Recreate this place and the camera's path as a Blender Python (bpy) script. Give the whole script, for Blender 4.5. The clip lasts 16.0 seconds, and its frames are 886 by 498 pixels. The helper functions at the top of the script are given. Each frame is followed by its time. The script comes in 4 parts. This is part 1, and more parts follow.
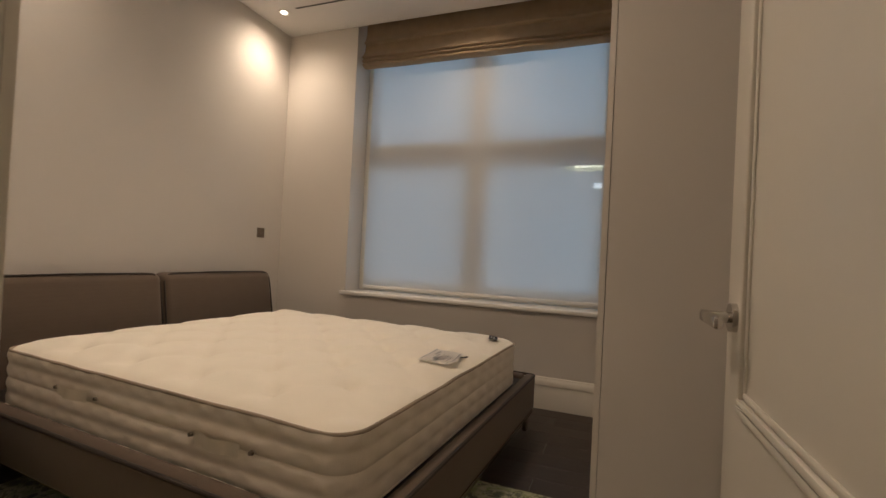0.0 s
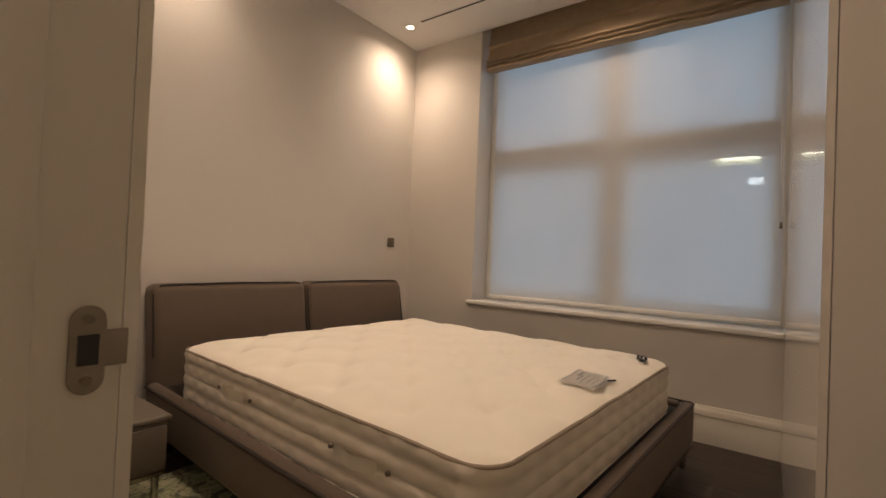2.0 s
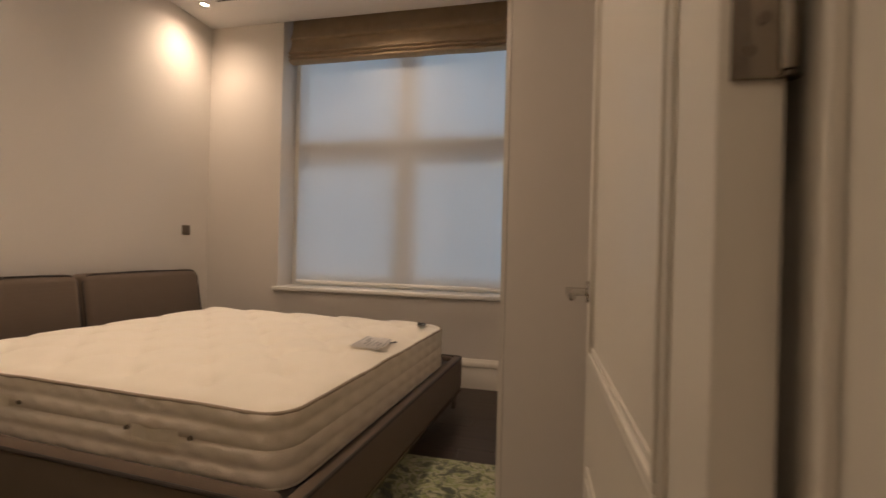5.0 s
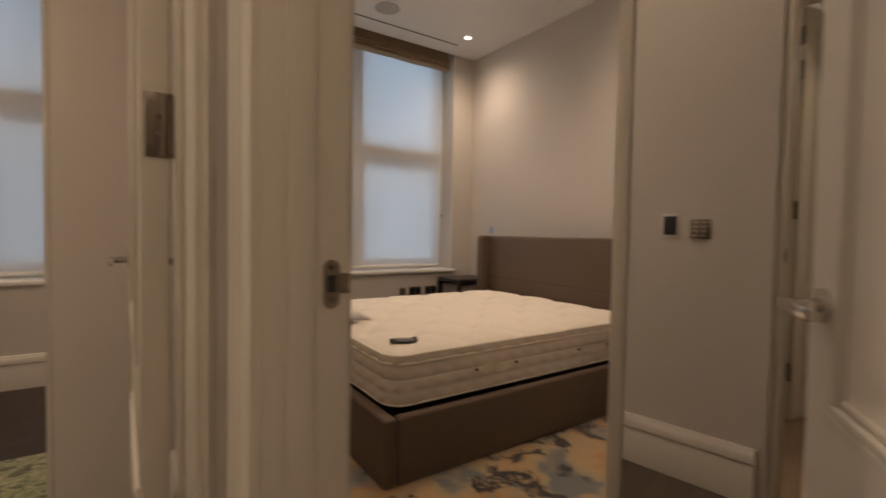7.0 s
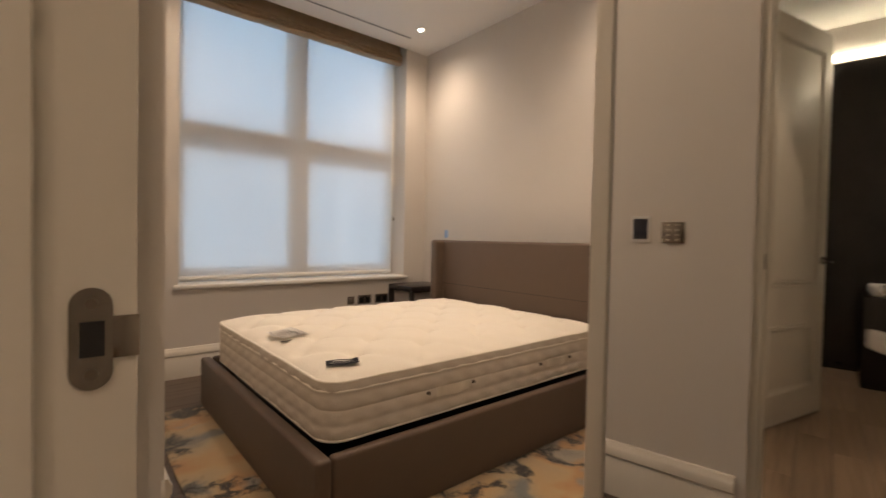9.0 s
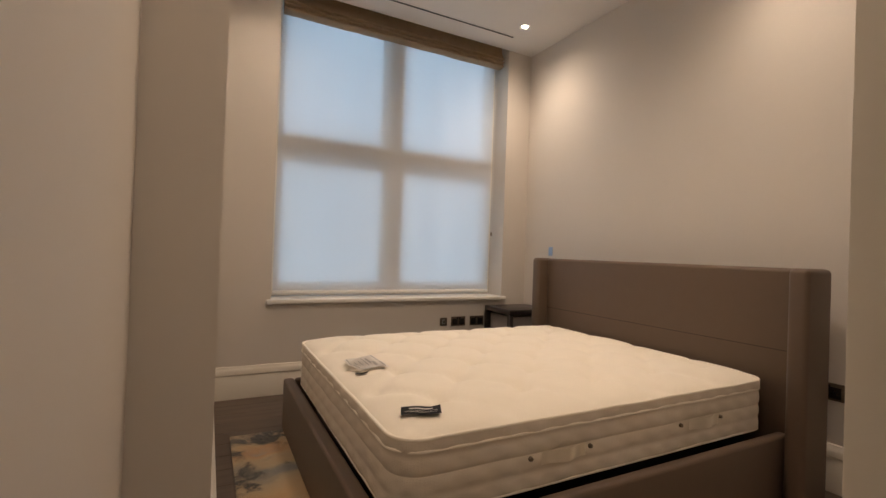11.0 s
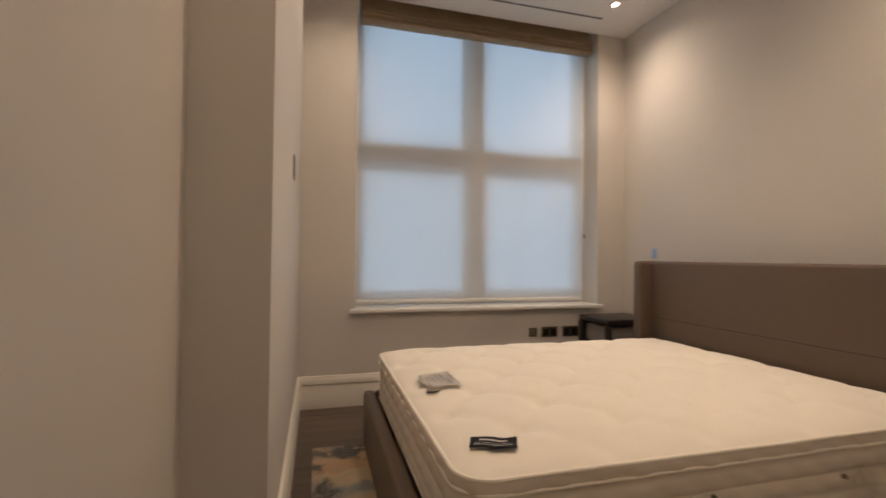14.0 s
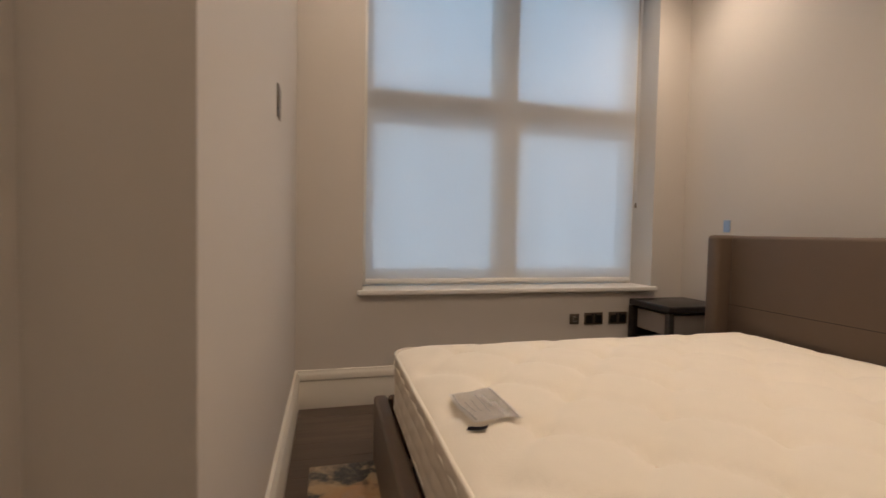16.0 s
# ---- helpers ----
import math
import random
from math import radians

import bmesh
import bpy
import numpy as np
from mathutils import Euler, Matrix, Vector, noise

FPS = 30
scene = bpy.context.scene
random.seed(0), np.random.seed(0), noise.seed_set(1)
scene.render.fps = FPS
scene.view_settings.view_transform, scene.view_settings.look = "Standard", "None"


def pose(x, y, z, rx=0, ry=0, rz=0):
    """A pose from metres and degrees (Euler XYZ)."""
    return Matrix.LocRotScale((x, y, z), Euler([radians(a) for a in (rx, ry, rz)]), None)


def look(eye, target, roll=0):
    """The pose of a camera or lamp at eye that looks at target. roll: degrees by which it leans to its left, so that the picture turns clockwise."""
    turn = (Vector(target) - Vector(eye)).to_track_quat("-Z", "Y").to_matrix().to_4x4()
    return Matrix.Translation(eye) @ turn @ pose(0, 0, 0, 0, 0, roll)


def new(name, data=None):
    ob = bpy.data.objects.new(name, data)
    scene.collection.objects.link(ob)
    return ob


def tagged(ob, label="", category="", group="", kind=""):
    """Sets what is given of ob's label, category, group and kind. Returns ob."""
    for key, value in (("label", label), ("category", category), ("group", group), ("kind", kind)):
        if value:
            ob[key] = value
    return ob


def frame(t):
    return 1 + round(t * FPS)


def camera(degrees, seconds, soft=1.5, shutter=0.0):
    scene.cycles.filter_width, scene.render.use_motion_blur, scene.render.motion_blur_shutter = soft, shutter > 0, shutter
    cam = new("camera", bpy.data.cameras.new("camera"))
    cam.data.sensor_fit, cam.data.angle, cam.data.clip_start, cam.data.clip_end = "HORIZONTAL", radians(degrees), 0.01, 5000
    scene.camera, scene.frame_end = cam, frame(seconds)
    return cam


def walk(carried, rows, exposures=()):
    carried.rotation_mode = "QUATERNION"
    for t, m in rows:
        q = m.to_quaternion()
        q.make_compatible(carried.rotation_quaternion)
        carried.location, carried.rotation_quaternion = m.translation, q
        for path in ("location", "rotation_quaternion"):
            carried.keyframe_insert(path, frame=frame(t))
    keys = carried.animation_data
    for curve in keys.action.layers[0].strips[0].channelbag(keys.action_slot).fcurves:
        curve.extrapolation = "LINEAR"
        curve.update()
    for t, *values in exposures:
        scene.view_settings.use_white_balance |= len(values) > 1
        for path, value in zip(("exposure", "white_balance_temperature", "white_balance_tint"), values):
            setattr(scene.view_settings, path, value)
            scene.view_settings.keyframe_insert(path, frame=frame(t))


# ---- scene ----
cam = camera(88.9, 16.0, shutter=0.5)
PATH = [
    (0, (0.395, 0.239, 1.105), (-0.321, 2.106, 1.128), 2.9),
    (0.5, (0.352, 0.319, 1.11), (-0.355, 2.19, 1.148), 2.2),
    (0.8, (0.306, 0.369, 1.108), (-0.565, 2.169, 1.13), 2.5),
    (1, (0.307, 0.355, 1.108), (-0.651, 2.11, 1.146), 2.9),
    (1.5, (0.3, 0.351, 1.111), (-0.787, 2.029, 1.137), 2.6),
    (2, (0.27, 0.343, 1.107), (-0.909, 1.958, 1.14), 2.4),
    (2.5, (0.27, 0.338, 1.109), (-0.96, 1.915, 1.141), 2.2),
    (3, (0.284, 0.339, 1.119), (-0.918, 1.937, 1.151), 2.3),
    (3.2, (0.284, 0.34, 1.117), (-0.882, 1.965, 1.156), 2.4),
    (5.4, (0.522, -0.001, 1.105), (0.275, 1.983, 1.128), 1.9),
    (5.5, (0.515, -0.022, 1.1), (0.321, 1.968, 1.147), 2.0),
    (6, (0.504, -0.206, 1.105), (0.810, 1.768, 1.036), -1.2),
    (6.5, (0.558, -0.318, 1.117), (1.297, 1.540, 1.077), -0.5),
    (7, (0.61, -0.478, 1.114), (1.739, 1.171, 1.044), 1.0),
    (7.5, (0.643, -0.543, 1.114), (1.945, 0.972, 1.014), 0.8),
    (8, (0.695, -0.509, 1.129), (2.103, 0.907, 1.035), 1.9),
    (8.2, (0.725, -0.455, 1.114), (2.146, 0.951, 1.049), 1.4),
    (8.5, (0.754, -0.387, 1.114), (2.168, 1.028, 1.091), 0.8),
    (8.7, (0.771, -0.339, 1.114), (2.15, 1.109, 1.113), 0.2),
    (9, (0.803, -0.266, 1.111), (2.088, 1.266, 1.065), 1.1),
    (9.5, (0.923, -0.135, 1.117), (1.953, 1.58, 1.123), 0.4),
    (12, (1.054, 0.09, 1.112), (1.966, 1.87, 1.12), 2.2),
    (12.5, (1.056, 0.095, 1.115), (2.009, 1.854, 1.102), 1.3),
    (13, (1.054, 0.128, 1.1), (2.04, 1.868, 1.117), -0.3),
    (13.5, (1.101, 0.174, 1.103), (1.998, 1.962, 1.108), 0.2),
    (14, (1.199, 0.228, 1.108), (1.735, 2.155, 1.146), 0.6),
    (14.5, (1.217, 0.359, 1.078), (1.588, 2.325, 1.048), 0.8),
    (15, (1.222, 0.532, 1.101), (1.622, 2.491, 1.07), 2.6),
    (15.5, (1.219, 0.69, 1.11), (1.582, 2.655, 1.043), 0.8),
    (16, (1.263, 0.841, 1.089), (1.755, 2.778, 1.012), 1.1),
]
EXPOSURES = [(0, -0.15, 6180, 6), (0.5, -0.08, 6280, 7), (1.5, 0.0, 6500, 10), (3.2, 0.0, 6560, 10), (5.5, -0.05, 6620, 11), (6.0, -0.12, 6600, 11), (6.5, -0.08, 6550, 11), (7.0, 0.08, 6600, 11), (7.5, 0.32, 6620, 11), (8.5, 0.6, 6520, 10), (9.5, 0.5, 6420, 9), (12.0, 0.40, 6380, 9), (13.5, 0.36, 6340, 9), (16.0, 0.26, 6250, 9)]
walk(cam, [(t, look(eye, target, roll)) for t, eye, target, roll in PATH], EXPOSURES)

# ---- light of the sky and exposure ----
world = bpy.data.worlds.new("world")
scene.world = world
world.use_nodes = True
wn = world.node_tree.nodes
sky = wn.new("ShaderNodeTexSky")
sky.sky_type, sky.sun_disc = "NISHITA", False
sky.sun_elevation, sky.sun_rotation = radians(25), radians(200)
world.node_tree.links.new(sky.outputs[0], wn["Background"].inputs[0])
wn["Background"].inputs[1].default_value = 0.06
sun = new("sun", bpy.data.lights.new("sun", "SUN"))
sun.data.energy, sun.data.angle, sun.data.color = 0.6, radians(15), (1.0, 0.96, 0.9)
sun.matrix_world = look((3, -20, 14), (0, 0, 0))

WARM = (1.0, 0.75, 0.555)


def spot(x, y, z, watts, size=154, blend=0.95):
    lamp = new("downlight_lamp", bpy.data.lights.new("downlight_lamp", "SPOT"))
    lamp.data.energy, lamp.data.color = watts, WARM
    lamp.data.spot_size, lamp.data.spot_blend, lamp.data.shadow_soft_size = radians(size), blend, 0.03
    lamp.location = (x, y, z)
    return lamp


CEIL = 3.09
# Each bedroom's first lamp is known; the rest are added at guessed places.
LAMPS_A = [(-2.325, 3.282, 24), (-2.325, 1.5, 15), (-0.75, 1.0, 82), (-0.75, 3.25, 38)]
LAMPS_B = [(3.402, 3.223, 19), (3.402, 1.35, 14), (2.1, 1.8, 54), (1.45, 3.1, 21), (1.35, 0.55, 20)]
LAMPS_L = [(0.06, -0.85, 24), (-1.3, -0.1, 34), (0.20, -1.6, 22)]
for lx, ly, lw in LAMPS_A + LAMPS_B + LAMPS_L:
    spot(lx, ly, CEIL - 0.012, lw)
# the lamps beside the walls also have a narrower beam
for lx, ly, lw in LAMPS_A[:2] + LAMPS_B[:2]:
    spot(lx, ly, CEIL - 0.012, lw * 1.5, 112, 1.0)


# ---- materials ----
def material(name, colour, rough=0.6, metal=0.0, scale=8.0, vary=0.08, bump=0.0, bump_scale=120.0, sheen=0.0, coat=0.0, rand=0.0):
    m = bpy.data.materials.new(name)
    m.use_nodes = True
    n, l = m.node_tree.nodes, m.node_tree.links
    b = n["Principled BSDF"]
    b.inputs["Roughness"].default_value, b.inputs["Metallic"].default_value = rough, metal
    b.inputs["Sheen Weight"].default_value, b.inputs["Coat Weight"].default_value = sheen, coat
    co = n.new("ShaderNodeTexCoord")
    big = n.new("ShaderNodeTexNoise")
    big.inputs["Scale"].default_value, big.inputs["Detail"].default_value = scale, 5
    l.new(co.outputs["Object"], big.inputs["Vector"])
    mix = n.new("ShaderNodeMix")
    mix.data_type = "RGBA"
    mix.inputs[6].default_value = (*[c * (1 - vary) for c in colour], 1)
    mix.inputs[7].default_value = (*[min(1, c * (1 + vary)) for c in colour], 1)
    l.new(big.outputs["Fac"], mix.inputs[0])
    out = mix.outputs[2]
    if rand:
        info, hsv = n.new("ShaderNodeObjectInfo"), n.new("ShaderNodeHueSaturation")
        mp = n.new("ShaderNodeMapRange")
        mp.inputs[3].default_value, mp.inputs[4].default_value = 1 - rand, 1 + rand
        l.new(info.outputs["Random"], mp.inputs[0])
        l.new(mp.outputs[0], hsv.inputs["Value"])
        l.new(out, hsv.inputs["Color"])
        out = hsv.outputs[0]
    l.new(out, b.inputs["Base Color"])
    if bump:
        fine = n.new("ShaderNodeTexNoise")
        fine.inputs["Scale"].default_value, fine.inputs["Detail"].default_value = bump_scale, 3
        l.new(co.outputs["Object"], fine.inputs["Vector"])
        bp = n.new("ShaderNodeBump")
        bp.inputs["Strength"].default_value, bp.inputs["Distance"].default_value = bump, 0.002
        l.new(fine.outputs["Fac"], bp.inputs["Height"])
        l.new(bp.outputs[0], b.inputs["Normal"])
    return m


def glow(name, colour, power):
    m = bpy.data.materials.new(name)
    m.use_nodes = True
    b = m.node_tree.nodes["Principled BSDF"]
    b.inputs["Base Color"].default_value = (0.8, 0.8, 0.8, 1)
    b.inputs["Emission Color"].default_value, b.inputs["Emission Strength"].default_value = (*colour, 1), power
    return m


def fabric(name, colour, scale=420.0, strength=0.35, rough=0.9, vary=0.12):
    m = material(name, colour, rough, 0, 14, vary, 0, sheen=0.06)
    n, l = m.node_tree.nodes, m.node_tree.links
    co = n.new("ShaderNodeTexCoord")
    heights = []
    for axis in ("X", "Z"):
        w = n.new("ShaderNodeTexWave")
        w.bands_direction = axis
        w.inputs["Scale"].default_value, w.inputs["Distortion"].default_value = scale / 6.3, 1.2
        l.new(co.outputs["Object"], w.inputs["Vector"])
        heights.append(w.outputs["Fac"])
    add = n.new("ShaderNodeMath")
    l.new(heights[0], add.inputs[0]), l.new(heights[1], add.inputs[1])
    bp = n.new("ShaderNodeBump")
    bp.inputs["Strength"].default_value, bp.inputs["Distance"].default_value = strength, 0.0008
    l.new(add.outputs[0], bp.inputs["Height"])
    l.new(bp.outputs[0], n["Principled BSDF"].inputs["Normal"])
    return m


def wood(name, dark, light, rough=0.35, rand=0.12):
    m = material(name, dark, rough, 0, 3, 0.1, 0)
    n, l = m.node_tree.nodes, m.node_tree.links
    b = n["Principled BSDF"]
    co, mapping, grain = n.new("ShaderNodeTexCoord"), n.new("ShaderNodeMapping"), n.new("ShaderNodeTexNoise")
    info, add = n.new("ShaderNodeObjectInfo"), n.new("ShaderNodeVectorMath")
    mapping.inputs["Scale"].default_value = (45, 2.2, 20)
    l.new(co.outputs["Object"], add.inputs[0])
    scl = n.new("ShaderNodeMath")
    scl.operation = "MULTIPLY"
    scl.inputs[1].default_value = 37.0
    l.new(info.outputs["Random"], scl.inputs[0])
    l.new(scl.outputs[0], add.inputs[1])
    l.new(add.outputs[0], mapping.inputs[0])
    l.new(mapping.outputs[0], grain.inputs["Vector"])
    grain.inputs["Scale"].default_value, grain.inputs["Detail"].default_value = 1.0, 6
    ramp = n.new("ShaderNodeValToRGB")
    ramp.color_ramp.elements[0].color, ramp.color_ramp.elements[1].color = (*dark, 1), (*light, 1)
    ramp.color_ramp.elements[0].position, ramp.color_ramp.elements[1].position = 0.3, 0.75
    l.new(grain.outputs["Fac"], ramp.inputs[0])
    hsv, mp = n.new("ShaderNodeHueSaturation"), n.new("ShaderNodeMapRange")
    mp.inputs[3].default_value, mp.inputs[4].default_value = 1 - rand, 1 + rand
    l.new(info.outputs["Random"], mp.inputs[0])
    l.new(mp.outputs[0], hsv.inputs["Value"])
    l.new(ramp.outputs[0], hsv.inputs["Color"])
    l.new(hsv.outputs[0], b.inputs["Base Color"])
    bp = n.new("ShaderNodeBump")
    bp.inputs["Strength"].default_value, bp.inputs["Distance"].default_value = 0.15, 0.001
    l.new(grain.outputs["Fac"], bp.inputs["Height"])
    l.new(bp.outputs[0], b.inputs["Normal"])
    return m


PAINT = material("wall_paint", (0.66, 0.62, 0.57), 0.65, 0, 2.5, 0.02, 0.12, 260)
CEILING = material("ceiling_paint", (0.80, 0.78, 0.75), 0.8, 0, 2, 0.015, 0.05, 200)
GLOSSY = material("wardrobe_lacquer", (0.70, 0.66, 0.60), 0.18, 0, 2, 0.02, 0, coat=0.5)
JOINERY = material("joinery_paint", (0.72, 0.68, 0.60), 0.38, 0, 4, 0.03, 0.05, 90)
SILL = material("sill_paint", (0.80, 0.78, 0.74), 0.3, 0, 4, 0.02, 0.03, 90)
CHROME = material("chrome", (0.58, 0.56, 0.53), 0.14, 1.0, 20, 0.05)
STEEL = material("satin_steel", (0.27, 0.235, 0.195), 0.22, 1.0, 30, 0.08)
BRONZE = material("bronze_plate", (0.20, 0.165, 0.13), 0.35, 0.9, 30, 0.1)
BLACK = material("black_plastic", (0.012, 0.011, 0.011), 0.35, 0, 20, 0.2)
WHITE = material("white_plastic", (0.78, 0.77, 0.75), 0.4, 0, 20, 0.03)
SCREEN = material("dark_screen", (0.015, 0.018, 0.03), 0.12, 0, 20, 0.2)
DARKWOOD = wood("dark_veneer", (0.012, 0.009, 0.008), (0.035, 0.026, 0.022), 0.35, 0.05)
TAUPE = fabric("taupe_bed_fabric", (0.128, 0.093, 0.068), 500, 0.2, 0.85, 0.06)
TAUPE_B = fabric("brown_bed_leatherette", (0.122, 0.083, 0.057), 300, 0.08, 0.55, 0.05)
PIPING = material("dark_piping", (0.030, 0.022, 0.018), 0.7, 0, 40, 0.1)
TICKING = fabric("cream_mattress_ticking", (0.88, 0.82, 0.71), 700, 0.12, 0.85, 0.03)
SIDE = fabric("mattress_border_fabric", (0.72, 0.65, 0.55), 500, 0.2, 0.85, 0.05)
TUFT = material("peach_wool_tuft", (0.72, 0.50, 0.34), 0.9, 0, 60, 0.15)
SHADE = fabric("brown_linen_blind", (0.34, 0.255, 0.165), 260, 0.5, 0.9, 0.18)
LABEL = material("woven_label", (0.80, 0.77, 0.73), 0.7, 0, 60, 0.12)
INK = material("label_ink", (0.10, 0.09, 0.09), 0.7, 0, 60, 0.1)
TAG = material("black_woven_tag", (0.02, 0.02, 0.028), 0.8, 0, 80, 0.2)
GREYPAINT = material("nightstand_lacquer", (0.14, 0.115, 0.092), 0.4, 0, 8, 0.05, 0.05, 100)
WINFRAME = material("window_paint", (0.88, 0.84, 0.76), 0.4, 0, 5, 0.03)
FLOOR_A = wood("dark_oak_floor", (0.028, 0.018, 0.013), (0.055, 0.036, 0.026), 0.42)
FLOOR_B = wood("grey_oak_floor", (0.075, 0.052, 0.038), (0.115, 0.082, 0.060), 0.42, 0.07)
FLOOR_L = wood("light_oak_floor", (0.19, 0.13, 0.085), (0.30, 0.21, 0.14), 0.3)
SUBFLOOR = material("subfloor", (0.03, 0.024, 0.02), 0.8, 0, 5, 0.1)
STONE = material("dark_stone", (0.02, 0.017, 0.015), 0.12, 0, 3, 0.5)
CORD = material("white_cord", (0.7, 0.69, 0.67), 0.6, 0, 20, 0.03)
LAMPGLOW = glow("lamp_glow", (1.0, 0.82, 0.6), 14)
LEDGLOW = glow("led_glow", (1.0, 0.85, 0.62), 9)

MIRROR = bpy.data.materials.new("mirror_glass")
MIRROR.use_nodes = True
mb = MIRROR.node_tree.nodes["Principled BSDF"]
mb.inputs["Base Color"].default_value, mb.inputs["Metallic"].default_value, mb.inputs["Roughness"].default_value = (0.86, 0.86, 0.84, 1), 1.0, 0.01

GLASS = bpy.data.materials.new("window_glass")
GLASS.use_nodes = True
gn, gl = GLASS.node_tree.nodes, GLASS.node_tree.links
gt, gg, gm, gf = gn.new("ShaderNodeBsdfTransparent"), gn.new("ShaderNodeBsdfGlossy"), gn.new("ShaderNodeMixShader"), gn.new("ShaderNodeFresnel")
gg.inputs["Roughness"].default_value = 0.02
gl.new(gf.outputs[0], gm.inputs[0]), gl.new(gt.outputs[0], gm.inputs[1]), gl.new(gg.outputs[0], gm.inputs[2])
gl.new(gm.outputs[0], gn["Material Output"].inputs["Surface"])


def sheer(name, clear, colour):
    m = bpy.data.materials.new(name)
    m.use_nodes = True
    n, l = m.node_tree.nodes, m.node_tree.links
    tr, tl, df = n.new("ShaderNodeBsdfTransparent"), n.new("ShaderNodeBsdfTranslucent"), n.new("ShaderNodeBsdfDiffuse")
    a, b = n.new("ShaderNodeMixShader"), n.new("ShaderNodeMixShader")
    for s in (tl, df):
        s.inputs["Color"].default_value = (*colour, 1)
    tr.inputs["Color"].default_value = (0.97, 0.98, 1.0, 1)
    a.inputs[0].default_value, b.inputs[0].default_value = 0.46, clear
    l.new(tl.outputs[0], a.inputs[1]), l.new(df.outputs[0], a.inputs[2])
    l.new(a.outputs[0], b.inputs[1]), l.new(tr.outputs[0], b.inputs[2])
    l.new(b.outputs[0], n["Material Output"].inputs["Surface"])
    return m


SHEER = sheer("sheer_roller_fabric", 0.085, (0.84, 0.85, 0.87))


def rug_material(name, stops, vein, scale, warped, spread):
    m = bpy.data.materials.new(name)
    m.use_nodes = True
    n, l = m.node_tree.nodes, m.node_tree.links
    b = n["Principled BSDF"]
    b.inputs["Roughness"].default_value, b.inputs["Sheen Weight"].default_value = 0.95, 0.3
    co, warp, patch, ramp = n.new("ShaderNodeTexCoord"), n.new("ShaderNodeTexNoise"), n.new("ShaderNodeTexNoise"), n.new("ShaderNodeValToRGB")
    add = n.new("ShaderNodeVectorMath")
    warp.inputs["Scale"].default_value, warp.inputs["Detail"].default_value = 3.0, 6
    l.new(co.outputs["Object"], warp.inputs["Vector"])
    wscale = n.new("ShaderNodeVectorMath")
    wscale.operation = "SCALE"
    wscale.inputs[3].default_value = warped * 0.6
    l.new(warp.outputs["Color"], wscale.inputs[0])
    l.new(co.outputs["Object"], add.inputs[0]), l.new(wscale.outputs[0], add.inputs[1])
    patch.inputs["Scale"].default_value, patch.inputs["Detail"].default_value = scale, 2.5
    l.new(add.outputs[0], patch.inputs["Vector"])
    els = ramp.color_ramp.elements
    els[0].position, els[0].color = stops[0][0], (*stops[0][1], 1)
    els[1].position, els[1].color = stops[-1][0], (*stops[-1][1], 1)
    for p, c in stops[1:-1]:
        els.new(p).color = (*c, 1)
    l.new(patch.outputs["Fac"], ramp.inputs[0])
    vor, edge = n.new("ShaderNodeTexNoise"), n.new("ShaderNodeValToRGB")
    vor.inputs["Scale"].default_value, vor.inputs["Detail"].default_value, vor.inputs["Roughness"].default_value = scale * 0.9, 8, 0.62
    l.new(add.outputs[0], vor.inputs["Vector"])
    e = edge.color_ramp.elements
    e[0].position, e[0].color = 0.5 - spread, (0, 0, 0, 1)
    e[1].position, e[1].color = 0.5 + spread, (0, 0, 0, 1)
    for p in (0.49, 0.51):
        e.new(p).color = (1, 1, 1, 1)
    zone, keep, both = n.new("ShaderNodeTexNoise"), n.new("ShaderNodeMapRange"), n.new("ShaderNodeMath")
    zone.inputs["Scale"].default_value, zone.inputs["Detail"].default_value = scale * 0.8, 7
    zone.inputs["Roughness"].default_value = 0.7
    l.new(co.outputs["Object"], zone.inputs["Vector"])
    keep.inputs[1].default_value, keep.inputs[2].default_value = 0.47, 0.51
    l.new(zone.outputs["Fac"], keep.inputs[0])
    both.operation = "MULTIPLY"
    l.new(vor.outputs["Fac"], edge.inputs[0])
    l.new(edge.outputs[0], both.inputs[0]), l.new(keep.outputs[0], both.inputs[1])
    mix = n.new("ShaderNodeMix")
    mix.data_type = "RGBA"
    l.new(both.outputs[0], mix.inputs[0])
    l.new(ramp.outputs[0], mix.inputs[6])
    mix.inputs[7].default_value = (*vein, 1)
    l.new(mix.outputs[2], b.inputs["Base Color"])
    pile, bp = n.new("ShaderNodeTexNoise"), n.new("ShaderNodeBump")
    pile.inputs["Scale"].default_value = 350
    l.new(co.outputs["Object"], pile.inputs["Vector"])
    bp.inputs["Strength"].default_value, bp.inputs["Distance"].default_value = 0.6, 0.003
    l.new(pile.outputs["Fac"], bp.inputs["Height"])
    l.new(bp.outputs[0], b.inputs["Normal"])
    return m


RUG_A = rug_material("green_rug_pile", [(0.36, (0.05, 0.06, 0.035)), (0.43, (0.17, 0.19, 0.07)), (0.49, (0.52, 0.50, 0.34)), (0.55, (0.24, 0.29, 0.09)), (0.64, (0.50, 0.48, 0.32))], (0.05, 0.065, 0.04), 14, 0.5, 0.03)
RUG_B = rug_material("abstract_rug_pile", [(0.36, (0.17, 0.18, 0.175)), (0.41, (0.40, 0.31, 0.19)), (0.49, (0.46, 0.32, 0.165)), (0.55, (0.44, 0.25, 0.11)), (0.60, (0.30, 0.27, 0.22)), (0.67, (0.15, 0.16, 0.155))], (0.018, 0.017, 0.018), 2.0, 0.8, 0.055)

